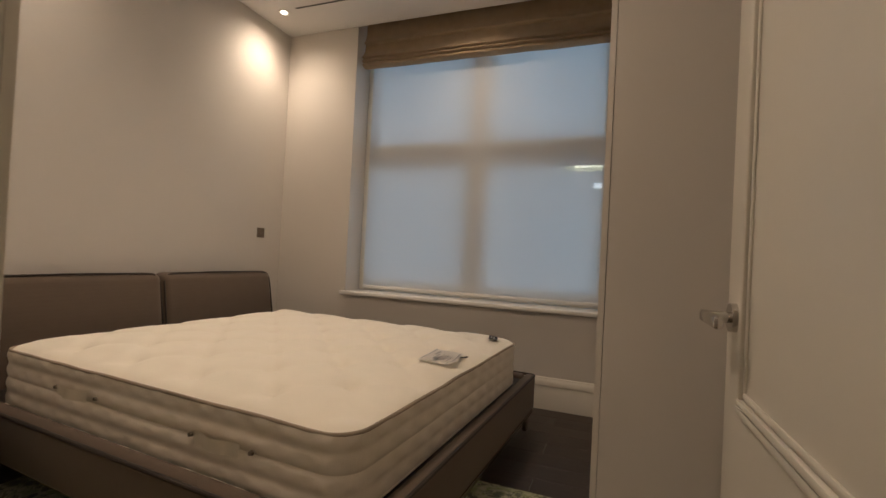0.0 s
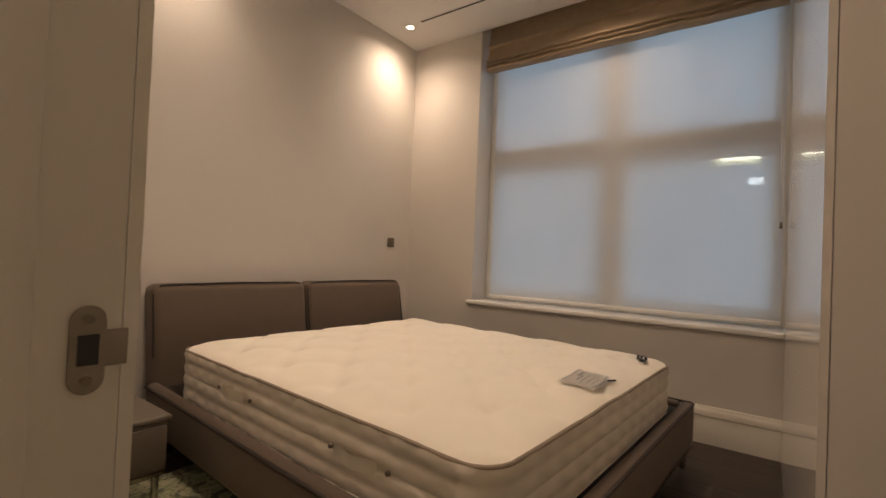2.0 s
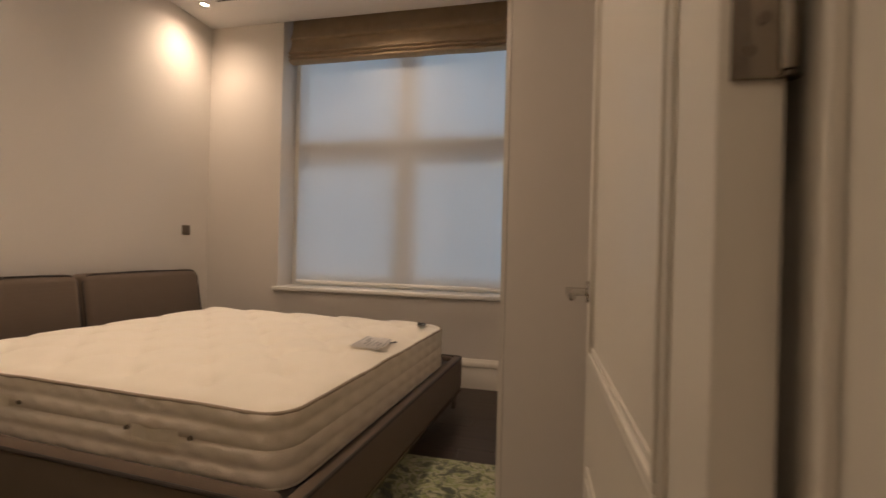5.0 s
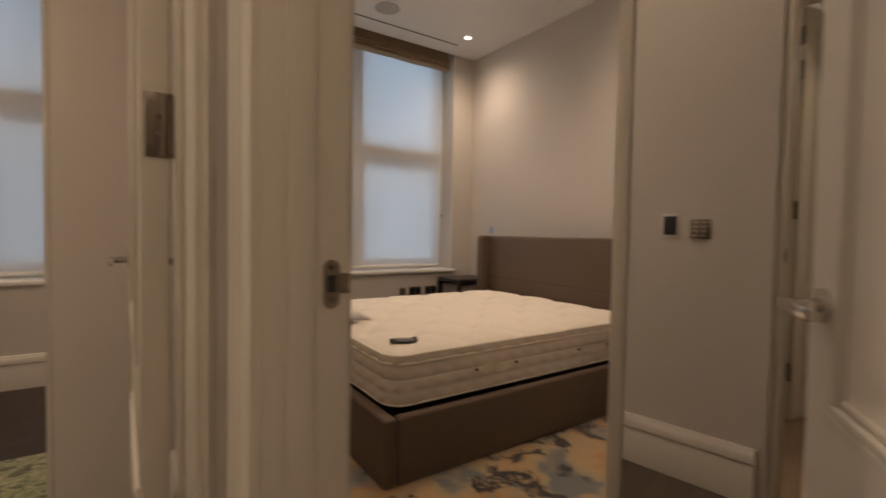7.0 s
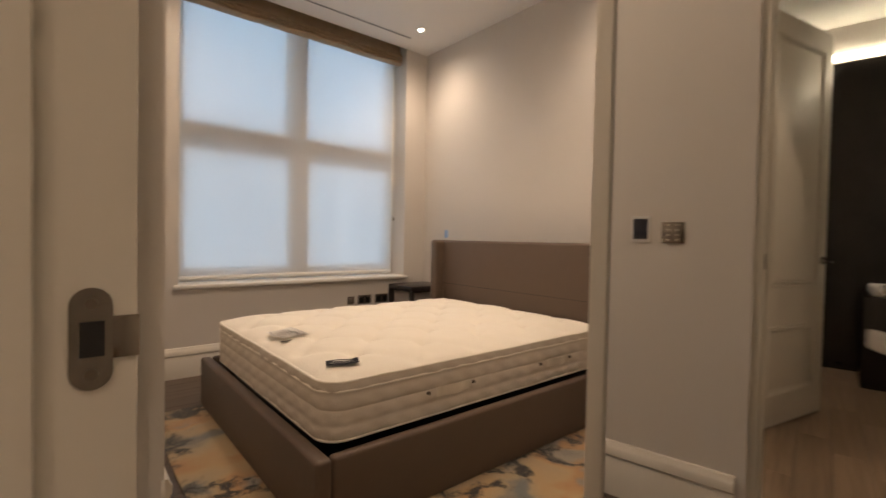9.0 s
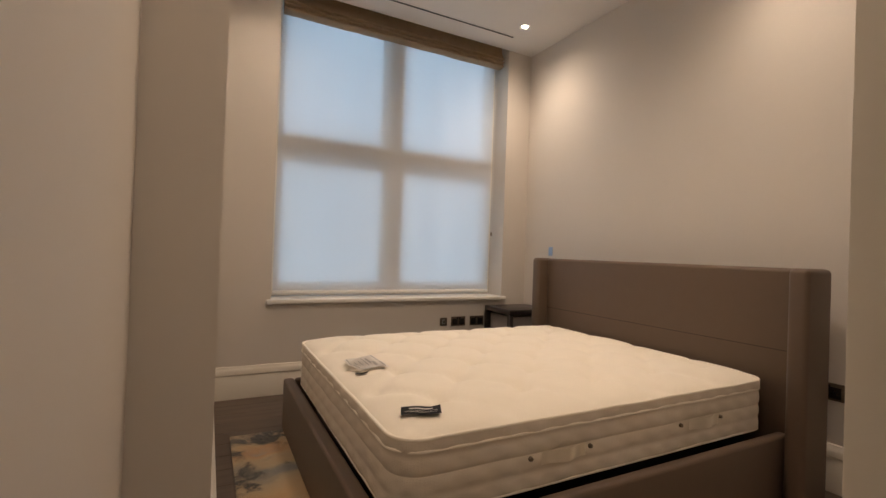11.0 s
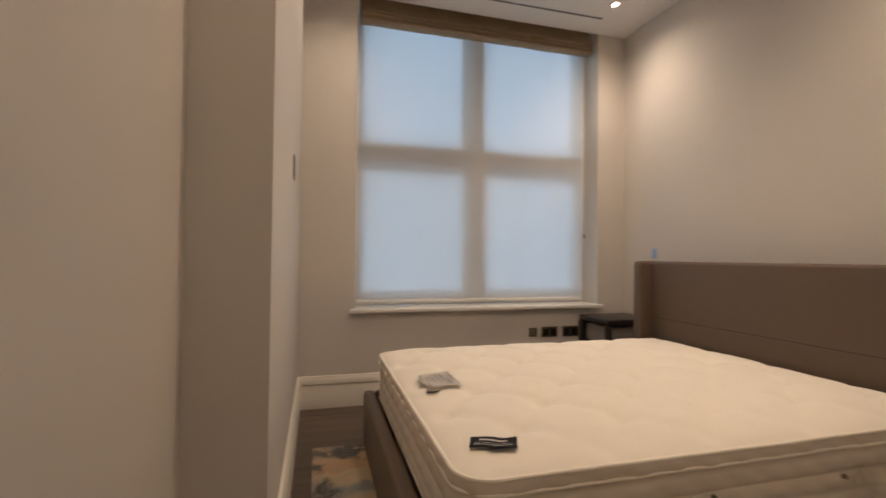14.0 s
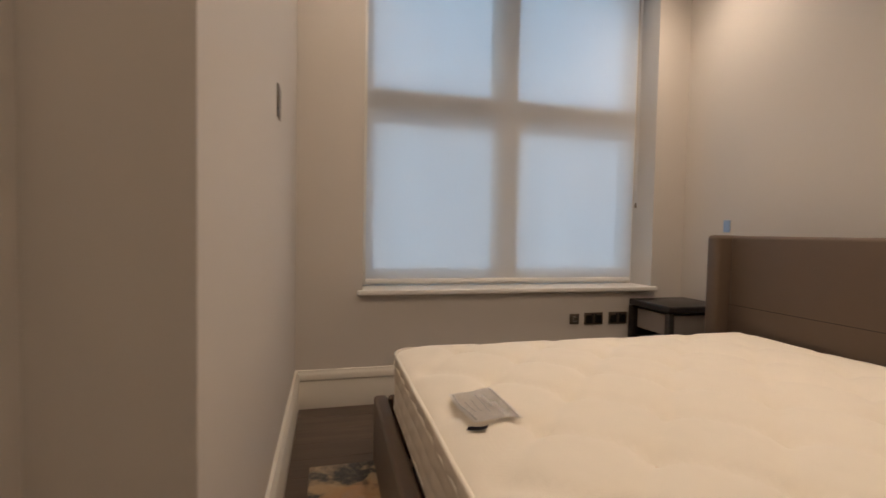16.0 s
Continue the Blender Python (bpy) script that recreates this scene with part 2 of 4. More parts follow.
# backdrop of daylight outside the windows
DAY = bpy.data.materials.new("daylight_backdrop")
DAY.use_nodes = True
dn, dl = DAY.node_tree.nodes, DAY.node_tree.links
dco, dnoise, dramp, dem = dn.new("ShaderNodeTexCoord"), dn.new("ShaderNodeTexNoise"), dn.new("ShaderNodeValToRGB"), dn.new("ShaderNodeEmission")
dmap = dn.new("ShaderNodeMapping")
dmap.inputs["Scale"].default_value = (2.6, 1.0, 0.22)
dnoise.inputs["Scale"].default_value, dnoise.inputs["Detail"].default_value = 0.8, 4
dl.new(dco.outputs["Object"], dmap.inputs[0]), dl.new(dmap.outputs[0], dnoise.inputs["Vector"]), dl.new(dnoise.outputs["Fac"], dramp.inputs[0])
dramp.color_ramp.elements[0].color, dramp.color_ramp.elements[1].color = (0.25, 0.375, 0.52, 1), (0.45, 0.67, 0.89, 1)
dramp.color_ramp.elements[0].position, dramp.color_ramp.elements[1].position = 0.3, 0.7
dsep, dside, dtint = dn.new("ShaderNodeSeparateXYZ"), dn.new("ShaderNodeMapRange"), dn.new("ShaderNodeMix")
dtint.data_type, dtint.blend_type = "RGBA", "MULTIPLY"
dtint.inputs[0].default_value = 1.0
dl.new(dco.outputs["Object"], dsep.inputs[0]), dl.new(dsep.outputs[0], dside.inputs[0])
dside.inputs[1].default_value, dside.inputs[2].default_value = -1.5, 3.5
dside.inputs[3].default_value, dside.inputs[4].default_value = 0.6, 1.3
dl.new(dramp.outputs[0], dtint.inputs[6]), dl.new(dside.outputs[0], dtint.inputs[7])
dlow, dgrey = dn.new("ShaderNodeMapRange"), dn.new("ShaderNodeMix")
dgrey.data_type, dgrey.blend_type = "RGBA", "MULTIPLY"
dgrey.inputs[7].default_value = (0.84, 0.75, 0.68, 1)
dlow.inputs[1].default_value, dlow.inputs[2].default_value = 3.6, 4.6
dlow.inputs[3].default_value, dlow.inputs[4].default_value = 1.0, 0.0
dl.new(dsep.outputs[2], dlow.inputs[0]), dl.new(dlow.outputs[0], dgrey.inputs[0])
dl.new(dtint.outputs[2], dgrey.inputs[6]), dl.new(dgrey.outputs[2], dem.inputs[0])
dem.inputs[1].default_value = 2.0
dl.new(dem.outputs[0], dn["Material Output"].inputs["Surface"])


# ---- building helpers ----
def add_box(bm, x0, x1, y0, y1, z0, z1, bevel=0.0, segs=2):
    m = Matrix.LocRotScale(((x0 + x1) / 2, (y0 + y1) / 2, (z0 + z1) / 2), None, (abs(x1 - x0), abs(y1 - y0), abs(z1 - z0)))
    made = bmesh.ops.create_cube(bm, size=1, matrix=m)
    if bevel:
        edges = list({e for v in made["verts"] for e in v.link_edges})
        bmesh.ops.bevel(bm, geom=edges, offset=bevel, segments=segs, affect="EDGES", profile=0.5)
    return bm


def boxes(*rows, bevel=0.0, segs=2):
    bm = bmesh.new()
    for r in rows:
        add_box(bm, *r, bevel=bevel, segs=segs)
    return bm


def add_tube(bm, p, q, r0, r1=None, segs=16):
    p, q = Vector(p), Vector(q)
    turn = (q - p).to_track_quat("Z", "Y").to_matrix().to_4x4()
    m = Matrix.Translation((p + q) / 2) @ turn
    bmesh.ops.create_cone(bm, cap_ends=True, segments=segs, radius1=r0, radius2=r0 if r1 is None else r1, depth=(q - p).length, matrix=m)
    return bm


def mesh_of(name, bm, mat, smooth=True):
    me = bpy.data.meshes.new(name)
    bmesh.ops.recalc_face_normals(bm, faces=bm.faces)
    bm.to_mesh(me)
    bm.free()
    me.materials.append(mat)
    if smooth:
        for p in me.polygons:
            p.use_smooth = True
        me.set_sharp_from_angle(angle=radians(35))
    return me


def structure(name, bm, mat, category="wall", label=""):
    return tagged(new(name, mesh_of(name, bm, mat)), label, category, "", "structure")


def thing(name, label, category, group="", at=(0, 0, 0), turn=0):
    ob = new(name)
    ob.empty_display_size = 0.1
    ob.matrix_basis = pose(*at, 0, 0, turn)
    return tagged(ob, label, category, group)


def part(name, bm, mat, parent, label=""):
    ob = new(name, mesh_of(name, bm, mat))
    ob.parent = parent
    return tagged(ob, label)


def share(name, me, parent, m):
    ob = new(name, me)
    ob.parent = parent
    ob.matrix_basis = m
    return ob


def extrude_profile(profile, p, q, out, z=0.0):
    """A profile of (distance from the wall, height) drawn along the floor from p to q; out points away from the wall."""
    bm = bmesh.new()
    rings = []
    for base in (p, q):
        rings.append([bm.verts.new((base[0] + out[0] * d, base[1] + out[1] * d, z + h)) for d, h in profile])
    n = len(profile)
    for i in range(n):
        bm.faces.new((rings[0][i], rings[0][(i + 1) % n], rings[1][(i + 1) % n], rings[1][i]))
    bm.faces.new(rings[0]), bm.faces.new(rings[1][::-1])
    return bm


SKIRT = [(0, 0), (0.022, 0), (0.022, 0.158), (0.019, 0.163), (0.019, 0.170), (0.026, 0.176), (0.026, 0.205), (0.020, 0.214), (0.016, 0.222), (0.012, 0.232), (0, 0.234)]


def skirting(p, q, out):
    return structure("baseboard", extrude_profile(SKIRT, p, q, out), JOINERY, "baseboard", "white painted moulded skirting board along the wall")


# ---- the plan ----
YW = 3.67      # inner face of the window wall
YO = 4.12      # outer face
AW, AE = -2.57, 0.350        # room with the winged green rug: west and east wall by the window
BW, BE = 1.075, 3.83         # the other bedroom
NIB = 1.577
LN, LE = 0.285, 0.735         # lobby: north and east face
TOP = 3.30
DOOR_H = 2.50
WALLS = [
    ("wall_bedroom_west", (AW - 0.2, AW, LN, YO, 0, TOP)),
    ("wall_window_far_end", (AW, -1.83, YW, YO, 0, TOP)),
    ("wall_under_window_1", (-1.83, AE, YW, YO, 0, 0.71)),
    ("wall_over_window_1", (-1.83, AE, YW + 0.12, YO, 3.2, TOP)),
    ("wall_between_bedrooms", (AE + 0.022, BW, NIB, YO, 0, TOP)),
    ("wall_window_pier", (BW, 1.47, YW, YO, 0, TOP)),
    ("wall_under_window_2", (1.47, 3.56, YW, YO, 0, 0.69)),
    ("wall_over_window_2", (1.47, 3.56, YW + 0.12, YO, 3.2, TOP)),
    ("wall_window_near_end", (3.56, BE, YW, YO, 0, TOP)),
    ("wall_bedroom_east", (BE, BE + 0.2, -2.3, YO, 0, TOP)),
    ("wall_partition_doors", (0.74, 0.855, 0.50, NIB, 0, TOP)),
    ("wall_lobby_east_north", (LE, 0.855, 0.10, 0.50, 0, TOP)),
    ("wall_lobby_east_south", (LE, 0.855, -2.3, -0.72, 0, TOP)),
    ("wall_lobby_east_over_door", (LE, 0.855, -0.72, 0.10, DOOR_H + 0.03, TOP)),
    ("wall_lobby_north_pier", (0.712, LE, LN, 0.50, 0, TOP)),
    ("wall_lobby_north_long", (AW, -0.23, LN, 0.50, 0, TOP)),
    ("wall_lobby_north_over_door", (-0.23, 0.712, LN, 0.50, DOOR_H + 0.03, TOP)),
    ("wall_lobby_west_south", (-0.33, -0.235, -2.3, -0.62, 0, TOP)),
    ("wall_lobby_west_north", (-0.33, -0.235, 0.25, LN, 0, TOP)),
    ("wall_lobby_west_over_door", (-0.33, -0.235, -0.62, 0.25, DOOR_H + 0.03, TOP)),
    ("wall_corridor_south", (-2.77, BE + 0.2, -2.5, -2.3, 0, TOP)),
    ("wall_bathroom_west", (-2.77, AW, -2.3, LN, 0, TOP)),
    ("wall_wardrobe_side", (1.84, BE, 0.25, 0.35, 0, TOP)),
    ("wall_behind_wardrobe", (2.40, 2.5, -2.3, 0.25, 0, TOP)),
]
for name, dims in WALLS:
    structure(name, boxes(dims), PAINT, "wall", "warm off-white painted plaster wall")
structure("ceiling", boxes((AW - 0.2, BE + 0.2, -2.5, YW, CEIL, TOP)), CEILING, "ceiling", "smooth white painted plaster ceiling")
structure("roof_cap", boxes((AW - 0.2, BE + 0.2, -2.5, YO, TOP, TOP + 0.1)), CEILING, "ceiling", "plain slab above the ceiling")
floor = structure("floor", boxes((AW - 0.2, BE + 0.2, -2.5, YO, -0.15, -0.02)), SUBFLOOR, "floor", "wooden plank floor, dark in the bedrooms and lighter in the lobby")
structure("ground", boxes((-60, 60, YO, 80, -4.2, -4.0)), SUBFLOOR, "ground", "dark ground outside the windows")
backdrop = structure("backdrop", boxes((-25, 25, 12.0, 12.1, -4.0, 14)), DAY, "backdrop", "pale blue daylight seen through the blinds")
bm = boxes((AE - 0.012, AE + 0.020, NIB + 0.002, YW - 0.002, 0.0, CEIL - 0.002))
for v in bm.verts:
    if v.co.x < AE and v.co.y < NIB + 0.1:
        v.co.x = AE + 0.004      # it runs slightly out of square
structure("wall_lining", bm, GLOSSY, "wall", "satin lacquered pale wall lining beside the window")

# skirting boards
skirting((AW, YW), (AE - 0.012, YW), (0, -1))
skirting((AW, 0.50), (AW, YW), (1, 0))
skirting((0.74, 0.52), (0.74, NIB), (-1, 0))
skirting((BW, YW), (BE, YW), (0, -1))
skirting((BW, NIB), (BW, YW), (1, 0))
skirting((0.855, NIB), (BW, NIB), (0, -1))
skirting((0.855, 0.135), (0.855, NIB), (1, 0))
skirting((BE, 0.35), (BE, YW), (-1, 0))
skirting((1.84, 0.35), (BE, 0.35), (0, 1))
skirting((LE, 0.145), (LE, LN), (-1, 0))


# door linings, stops and architraves
def frame_x(name, x0, x1, y0, y1, stop_y):
    """A lining for an opening in a wall that runs along x."""
    ob = structure(name, boxes((x0 - 0.03, x0, y0 - 0.004, y1 + 0.004, 0, DOOR_H + 0.03), (x1, x1 + 0.03, y0 - 0.004, y1 + 0.004, 0, DOOR_H + 0.03), (x0, x1, y0 - 0.004, y1 + 0.004, DOOR_H, DOOR_H + 0.03), bevel=0.002), JOINERY, "door frame", "cream painted timber door frame with a moulded architrave")
    for nm, bm in (("door_stop", boxes((x0, x0 + 0.012, stop_y - 0.03, stop_y, 0, DOOR_H), (x1 - 0.010, x1, stop_y - 0.03, stop_y, 0, DOOR_H), (x0 + 0.012, x1 - 0.010, stop_y - 0.03, stop_y, DOOR_H - 0.012, DOOR_H), bevel=0.002)),):
        part(nm, bm, JOINERY, ob)
    return ob


def frame_y(name, y0, y1, x0, x1, stop_x):
    ob = structure(name, boxes((x0 - 0.004, x1 + 0.004, y0 - 0.03, y0, 0, DOOR_H + 0.03), (x0 - 0.004, x1 + 0.004, y1, y1 + 0.03, 0, DOOR_H + 0.03), (x0 - 0.004, x1 + 0.004, y0, y1, DOOR_H, DOOR_H + 0.03), bevel=0.002), JOINERY, "door frame", "cream painted timber door frame with a moulded architrave")
    part("door_stop", boxes((stop_x - 0.03, stop_x, y0, y0 + 0.012, 0, DOOR_H), (stop_x - 0.03, stop_x, y1 - 0.012, y1, 0, DOOR_H), (stop_x - 0.03, stop_x, y0 + 0.012, y1 - 0.012, DOOR_H - 0.012, DOOR_H), bevel=0.002), JOINERY, ob)
    return ob


ARCH = [(0, 0), (0.012, 0), (0.014, 0.006), (0.014, 0.040), (0.018, 0.044), (0.018, 0.050), (0.024, 0.056), (0.024, 0.068), (0.018, 0.074), (0, 0.076)]


def architrave(parent, base, along, out, height, reach=1.0):
    """An upright architrave: along points away from the opening, out away from the wall."""
    bm = bmesh.new()
    prof = [(base[0] + along[0] * h * reach + out[0] * d, base[1] + along[1] * h * reach + out[1] * d) for d, h in ARCH]
    lo = [bm.verts.new((x, y, 0)) for x, y in prof]
    hi = [bm.verts.new((x, y, height)) for x, y in prof]
    n = len(prof)
    for i in range(n):
        bm.faces.new((lo[i], lo[(i + 1) % n], hi[(i + 1) % n], hi[i]))
    bm.faces.new(lo[::-1]), bm.faces.new(hi)
    part("architrave", bm, JOINERY, parent)


A0, A1 = -0.20, 0.682
frame_a = frame_x("door_frame_1", A0, A1, LN, 0.50, 0.44)
architrave(frame_a, (A0, LN), (-1, 0), (0, -1), DOOR_H + 0.07, 0.6)
architrave(frame_a, (A1, LN), (1, 0), (0, -1), DOOR_H + 0.07, 0.28)
architrave(frame_a, (A0, 0.504), (-1, 0), (0, 1), DOOR_H + 0.07)
B0, B1 = -0.69, 0.07
frame_b = frame_y("door_frame_2", B0, B1, LE, 0.834, 0.79)
architrave(frame_b, (LE - 0.004, B1), (0, 1), (-1, 0), DOOR_H + 0.07)
architrave(frame_b, (LE - 0.004, B0), (0, -1), (-1, 0), DOOR_H + 0.07)
architrave(frame_b, (0.859, B0), (0, -1), (1, 0), DOOR_H + 0.07)
frame_c = frame_y("door_frame_3", -0.59, 0.22, -0.33, -0.235, -0.285)
architrave(frame_c, (-0.231, 0.22), (0, 1), (1, 0), DOOR_H + 0.07, 0.7)
architrave(frame_c, (-0.231, -0.59), (0, -1), (1, 0), DOOR_H + 0.07)


def moulding_ring(bm, u0, u1, z0, z1, side):
    """A stepped picture-frame moulding on a door face at v = side * 0.022."""
    for inset, width, proud in ((0.0, 0.014, 0.006), (0.018, 0.012, 0.009), (0.034, 0.010, 0.004)):
        a0, a1, c0, c1 = u0 + inset, u1 - inset, z0 + inset, z1 - inset
        v0, v1 = sorted((side * 0.0215, side * (0.022 + proud)))
        for dims in ((a0, a1, v0, v1, c0, c0 + width), (a0, a1, v0, v1, c1 - width, c1), (a0, a0 + width, v0, v1, c0 + width, c1 - width), (a1 - width, a1, v0, v1, c0 + width, c1 - width)):
            add_box(bm, *dims, bevel=0.0025, segs=2)


def lever(parent, u, z, side, toward):
    """Chrome lever on a round rose."""
    bm = bmesh.new()
    f = side * 0.022
    add_tube(bm, (u, f, z), (u, f + side * 0.010, z), 0.027, 0.026, 28)
    part("rose", bm, CHROME, parent, "round chrome rose")
    bm = bmesh.new()
    add_tube(bm, (u, f + side * 0.008, z), (u, f + side * 0.052, z), 0.010, 0.010, 16)
    add_box(bm, min(u - toward * 0.012, u + toward * 0.115), max(u - toward * 0.012, u + toward * 0.115), *sorted((f + side * 0.043, f + side * 0.057)), z - 0.011, z + 0.011, bevel=0.005, segs=3)
    part("door_handle", bm, CHROME, parent, "flat chrome lever handle")


def hinge(parent, z, u=0.0, v=0.022):
    bm = bmesh.new()
    add_tube(bm, (u, v, z - 0.05), (u, v, z + 0.05), 0.007, 0.007, 12)
    for k in (-0.052, 0.052):
        add_tube(bm, (u, v, z + k - 0.003), (u, v, z + k + 0.003), 0.008, 0.005, 12)
    add_box(bm, u - 0.002, u + 0.0025, *sorted((v, v * (1 - 0.036 / 0.022))), z - 0.055, z + 0.055, bevel=0.0005)
    part("hinge", bm, STEEL, parent, "satin steel butt hinge")
    bm = bmesh.new()
    for k in (-0.036, -0.013, 0.013, 0.036):
        add_tube(bm, (u - 0.0035, v * (0.25 if abs(k) < 0.02 else -0.2), z + k), (u - 0.0015, v * (0.25 if abs(k) < 0.02 else -0.2), z + k), 0.0045, 0.0045, 10)
    part("screw_heads", bm, BRONZE, parent)


def door_leaf(name, width, label, side_hinge):
    """Leaf from the hinge at u=0 to u=width, 44 mm thick about v=0, with two moulded panels on both faces."""
    d = thing(name, label, "door", "panelled doors")
    part("leaf", boxes((0.002, width, -0.022, 0.022, 0.008, DOOR_H - 0.004), bevel=0.002), JOINERY, d)
    for side in (-1, 1):
        bm = bmesh.new()
        moulding_ring(bm, 0.10, width - 0.10, 0.855, DOOR_H - 0.13, side)
        part("upper_panel", bm, JOINERY, d)
        bm = bmesh.new()
        moulding_ring(bm, 0.10, width - 0.10, 0.19, 0.62, side)
        part("lower_panel", bm, JOINERY, d)
        lever(d, width - 0.055, 1.015, side, -1)
    part("latch_plate", boxes((width - 0.0005, width + 0.0015, -0.012, 0.012, 0.94, 1.09)), STEEL, d)
    for z in (0.30, 1.29, 2.13, 2.33):
        hinge(d, z, 0.0, 0.022 * side_hinge)
    return d


leaf_a = door_leaf("door_1", 0.825, "open cream painted panelled door with a chrome lever handle", -1)
leaf_a.matrix_basis = pose(0.640, 0.44, 0, 0, 0, 91.0)
leaf_b = door_leaf("door_2", 0.775, "half-open cream panelled door into the bedroom with a chrome lever", 1)
leaf_b.matrix_basis = pose(0.875, B0 + 0.035, 0, 0, 0, 33)
leaf_c = door_leaf("door_3", 0.80, "open cream panelled bathroom door with a chrome lever", -1)
leaf_c.matrix_basis = pose(-0.34, 0.195, 0, 0, 0, 202)


def strike(parent, at, turn, size=1.0):
    """Rounded strike plate with a latch hole and a bent lip; its face looks along local -y, the lip along +x."""
    bm = bmesh.new()
    add_box(bm, -0.013, 0.013, -0.0025, 0, -0.025, 0.025)
    for k in (-1, 1):
        add_tube(bm, (0, -0.0023, k * 0.025), (0, -0.0002, k * 0.025), 0.0129, 0.0129, 24)
    add_box(bm, 0.012, 0.030, -0.0022, 0, -0.016, 0.016, bevel=0.001)
    a = part("strike_plate", bm, STEEL, parent, "satin steel strike plate")
    bm = bmesh.new()
    add_box(bm, -0.007, 0.008, -0.0035, -0.002, -0.013, 0.013)
    b = part("latch_hole", bm, BLACK, a)
    bm = bmesh.new()
    for k in (-1, 1):
        add_tube(bm, (0, -0.0038, k * 0.026), (0, -0.002, k * 0.026), 0.0042, 0.0045, 12)
    part("screw", bm, BRONZE, a)
    a.matrix_basis = pose(*at, 0, 0, turn) @ Matrix.Scale(size, 4)


strike(frame_a, (A0 + 0.0005, 0.478, 1.015), 90)
strike(frame_b, (0.815, B1 - 0.0005, 1.048), 0, 0.8)
strike(frame_c, (-0.30, -0.5895, 1.045), 180)


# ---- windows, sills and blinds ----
# brown that stands for the shade on the rail's room side
SHADOW_BROWN = material("shadow_brown_tone", (0.40, 0.33, 0.26), 0.8, 0, 6, 0.1)

def window(name, x0, x1, mid, rail, z0, yf):
    """Two double-hung sashes side by side with a wide mullion."""
    w = structure(name, boxes((x0, x0 + 0.05, yf, yf + 0.12, z0, 3.2), (x1 - 0.05, x1, yf, yf + 0.12, z0, 3.2), (x0 + 0.05, x1 - 0.05, yf, yf + 0.12, 3.12, 3.2), (x0 + 0.05, x1 - 0.05, yf, yf + 0.12, z0, z0 + 0.05), bevel=0.004), WINFRAME, "window", "cream painted double sash window behind a sheer blind")
    for a, b in ((x0 + 0.05, mid - 0.068), (mid + 0.068, x1 - 0.05)):
        # added cove; its brown colour paints the shaded band below the rail
        prof = [(yf - 0.012, rail - 0.030), (yf + 0.010, rail - 0.042), (yf + 0.045, rail - 0.085), (yf + 0.068, rail - 0.135), (yf + 0.085, rail - 0.19), (yf + 0.10, rail - 0.19), (yf + 0.10, rail - 0.030)]
        bm = bmesh.new()
        ends = [[bm.verts.new((x, y, z)) for y, z in prof] for x in (a, b)]
        for k in range(len(prof)):
            bm.faces.new((ends[0][k], ends[0][k - 1], ends[1][k - 1], ends[1][k]))
        bm.faces.new(ends[0]), bm.faces.new(ends[1][::-1])
        part("rail_shadow_cove", bm, SHADOW_BROWN, w, "added cove coloured brown for the shade under the rail")
        part("transom_lip", boxes((a, b, yf - 0.02, yf + 0.10, rail - 0.028, rail + 0.012), bevel=0.006), WINFRAME, w)
    part("mullion", boxes((mid - 0.068, mid + 0.068, yf - 0.01, yf + 0.12, z0 + 0.05, 3.12), bevel=0.008), WINFRAME, w)
    for a, b in ((x0 + 0.05, mid - 0.068), (mid + 0.068, x1 - 0.05)):
        for lo, hi, y in ((z0 + 0.05, rail + 0.02, yf + 0.02), (rail - 0.02, 3.12, yf + 0.065)):
            bm = boxes((a, a + 0.032, y, y + 0.04, lo, hi), (b - 0.032, b, y, y + 0.04, lo, hi), (a + 0.032, b - 0.032, y, y + 0.04, lo, lo + (0.06 if lo < 1.5 else 0.04)), (a + 0.032, b - 0.032, y, y + 0.04, hi - 0.04, hi), bevel=0.004)
            s = part("sash", bm, WINFRAME, w)
            pane = part("pane", boxes((a + 0.032, b - 0.032, y + 0.018, y + 0.022, lo + 0.035, hi - 0.035)), GLASS, s, "clear window glass")
            pane.visible_shadow = False
    return w


SILL_A, SILL_B = 0.742, 0.718
window("window_1", -1.83, AE, -0.715, 2.06, SILL_A, 3.90)
window("window_2", 1.47, 3.56, 2.505, 2.02, SILL_B, 3.90)
for x0, x1, z in ((-1.865, AE - 0.013, SILL_A), (1.437, 3.59, SILL_B)):
    bm = boxes((x0, x1, 3.628, 3.668, z - 0.032, z), bevel=0.008, segs=3)
    add_box(bm, max(x0, -1.829) if x0 < 0 else 1.471, x1 if x0 < 0 else 3.559, 3.66, 3.905, z - 0.03, z - 0.0005)
    structure("window_sill", bm, SILL, "window sill", "white painted timber window sill with a rounded nose")


def roller(x0, x1, z0, y):
    b = thing("roller_blind", "white sheer roller blind drawn down inside the window recess", "blind", "sheer roller blinds", (0, 0, 0))
    bm = bmesh.new()
    n = 24
    lo = [bm.verts.new((x0 + (x1 - x0) * i / n, y + 0.003 * math.sin(i * 1.7), z0)) for i in range(n + 1)]
    hi = [bm.verts.new((x0 + (x1 - x0) * i / n, y, 3.16)) for i in range(n + 1)]
    for i in range(n):
        bm.faces.new((lo[i], lo[i + 1], hi[i + 1], hi[i]))
    part("sheer_cloth", bm, SHEER, b, "translucent white sheer cloth")
    part("bottom_bar", boxes((x0, x1, y - 0.009, y + 0.009, z0 - 0.022, z0 + 0.006), bevel=0.006, segs=3), SILL, b, "white bottom bar")
    bm = bmesh.new()
    add_tube(bm, (x0, y, 3.165), (x1, y, 3.165), 0.024, 0.024, 20)
    part("roller_tube", bm, SILL, b)
    return b


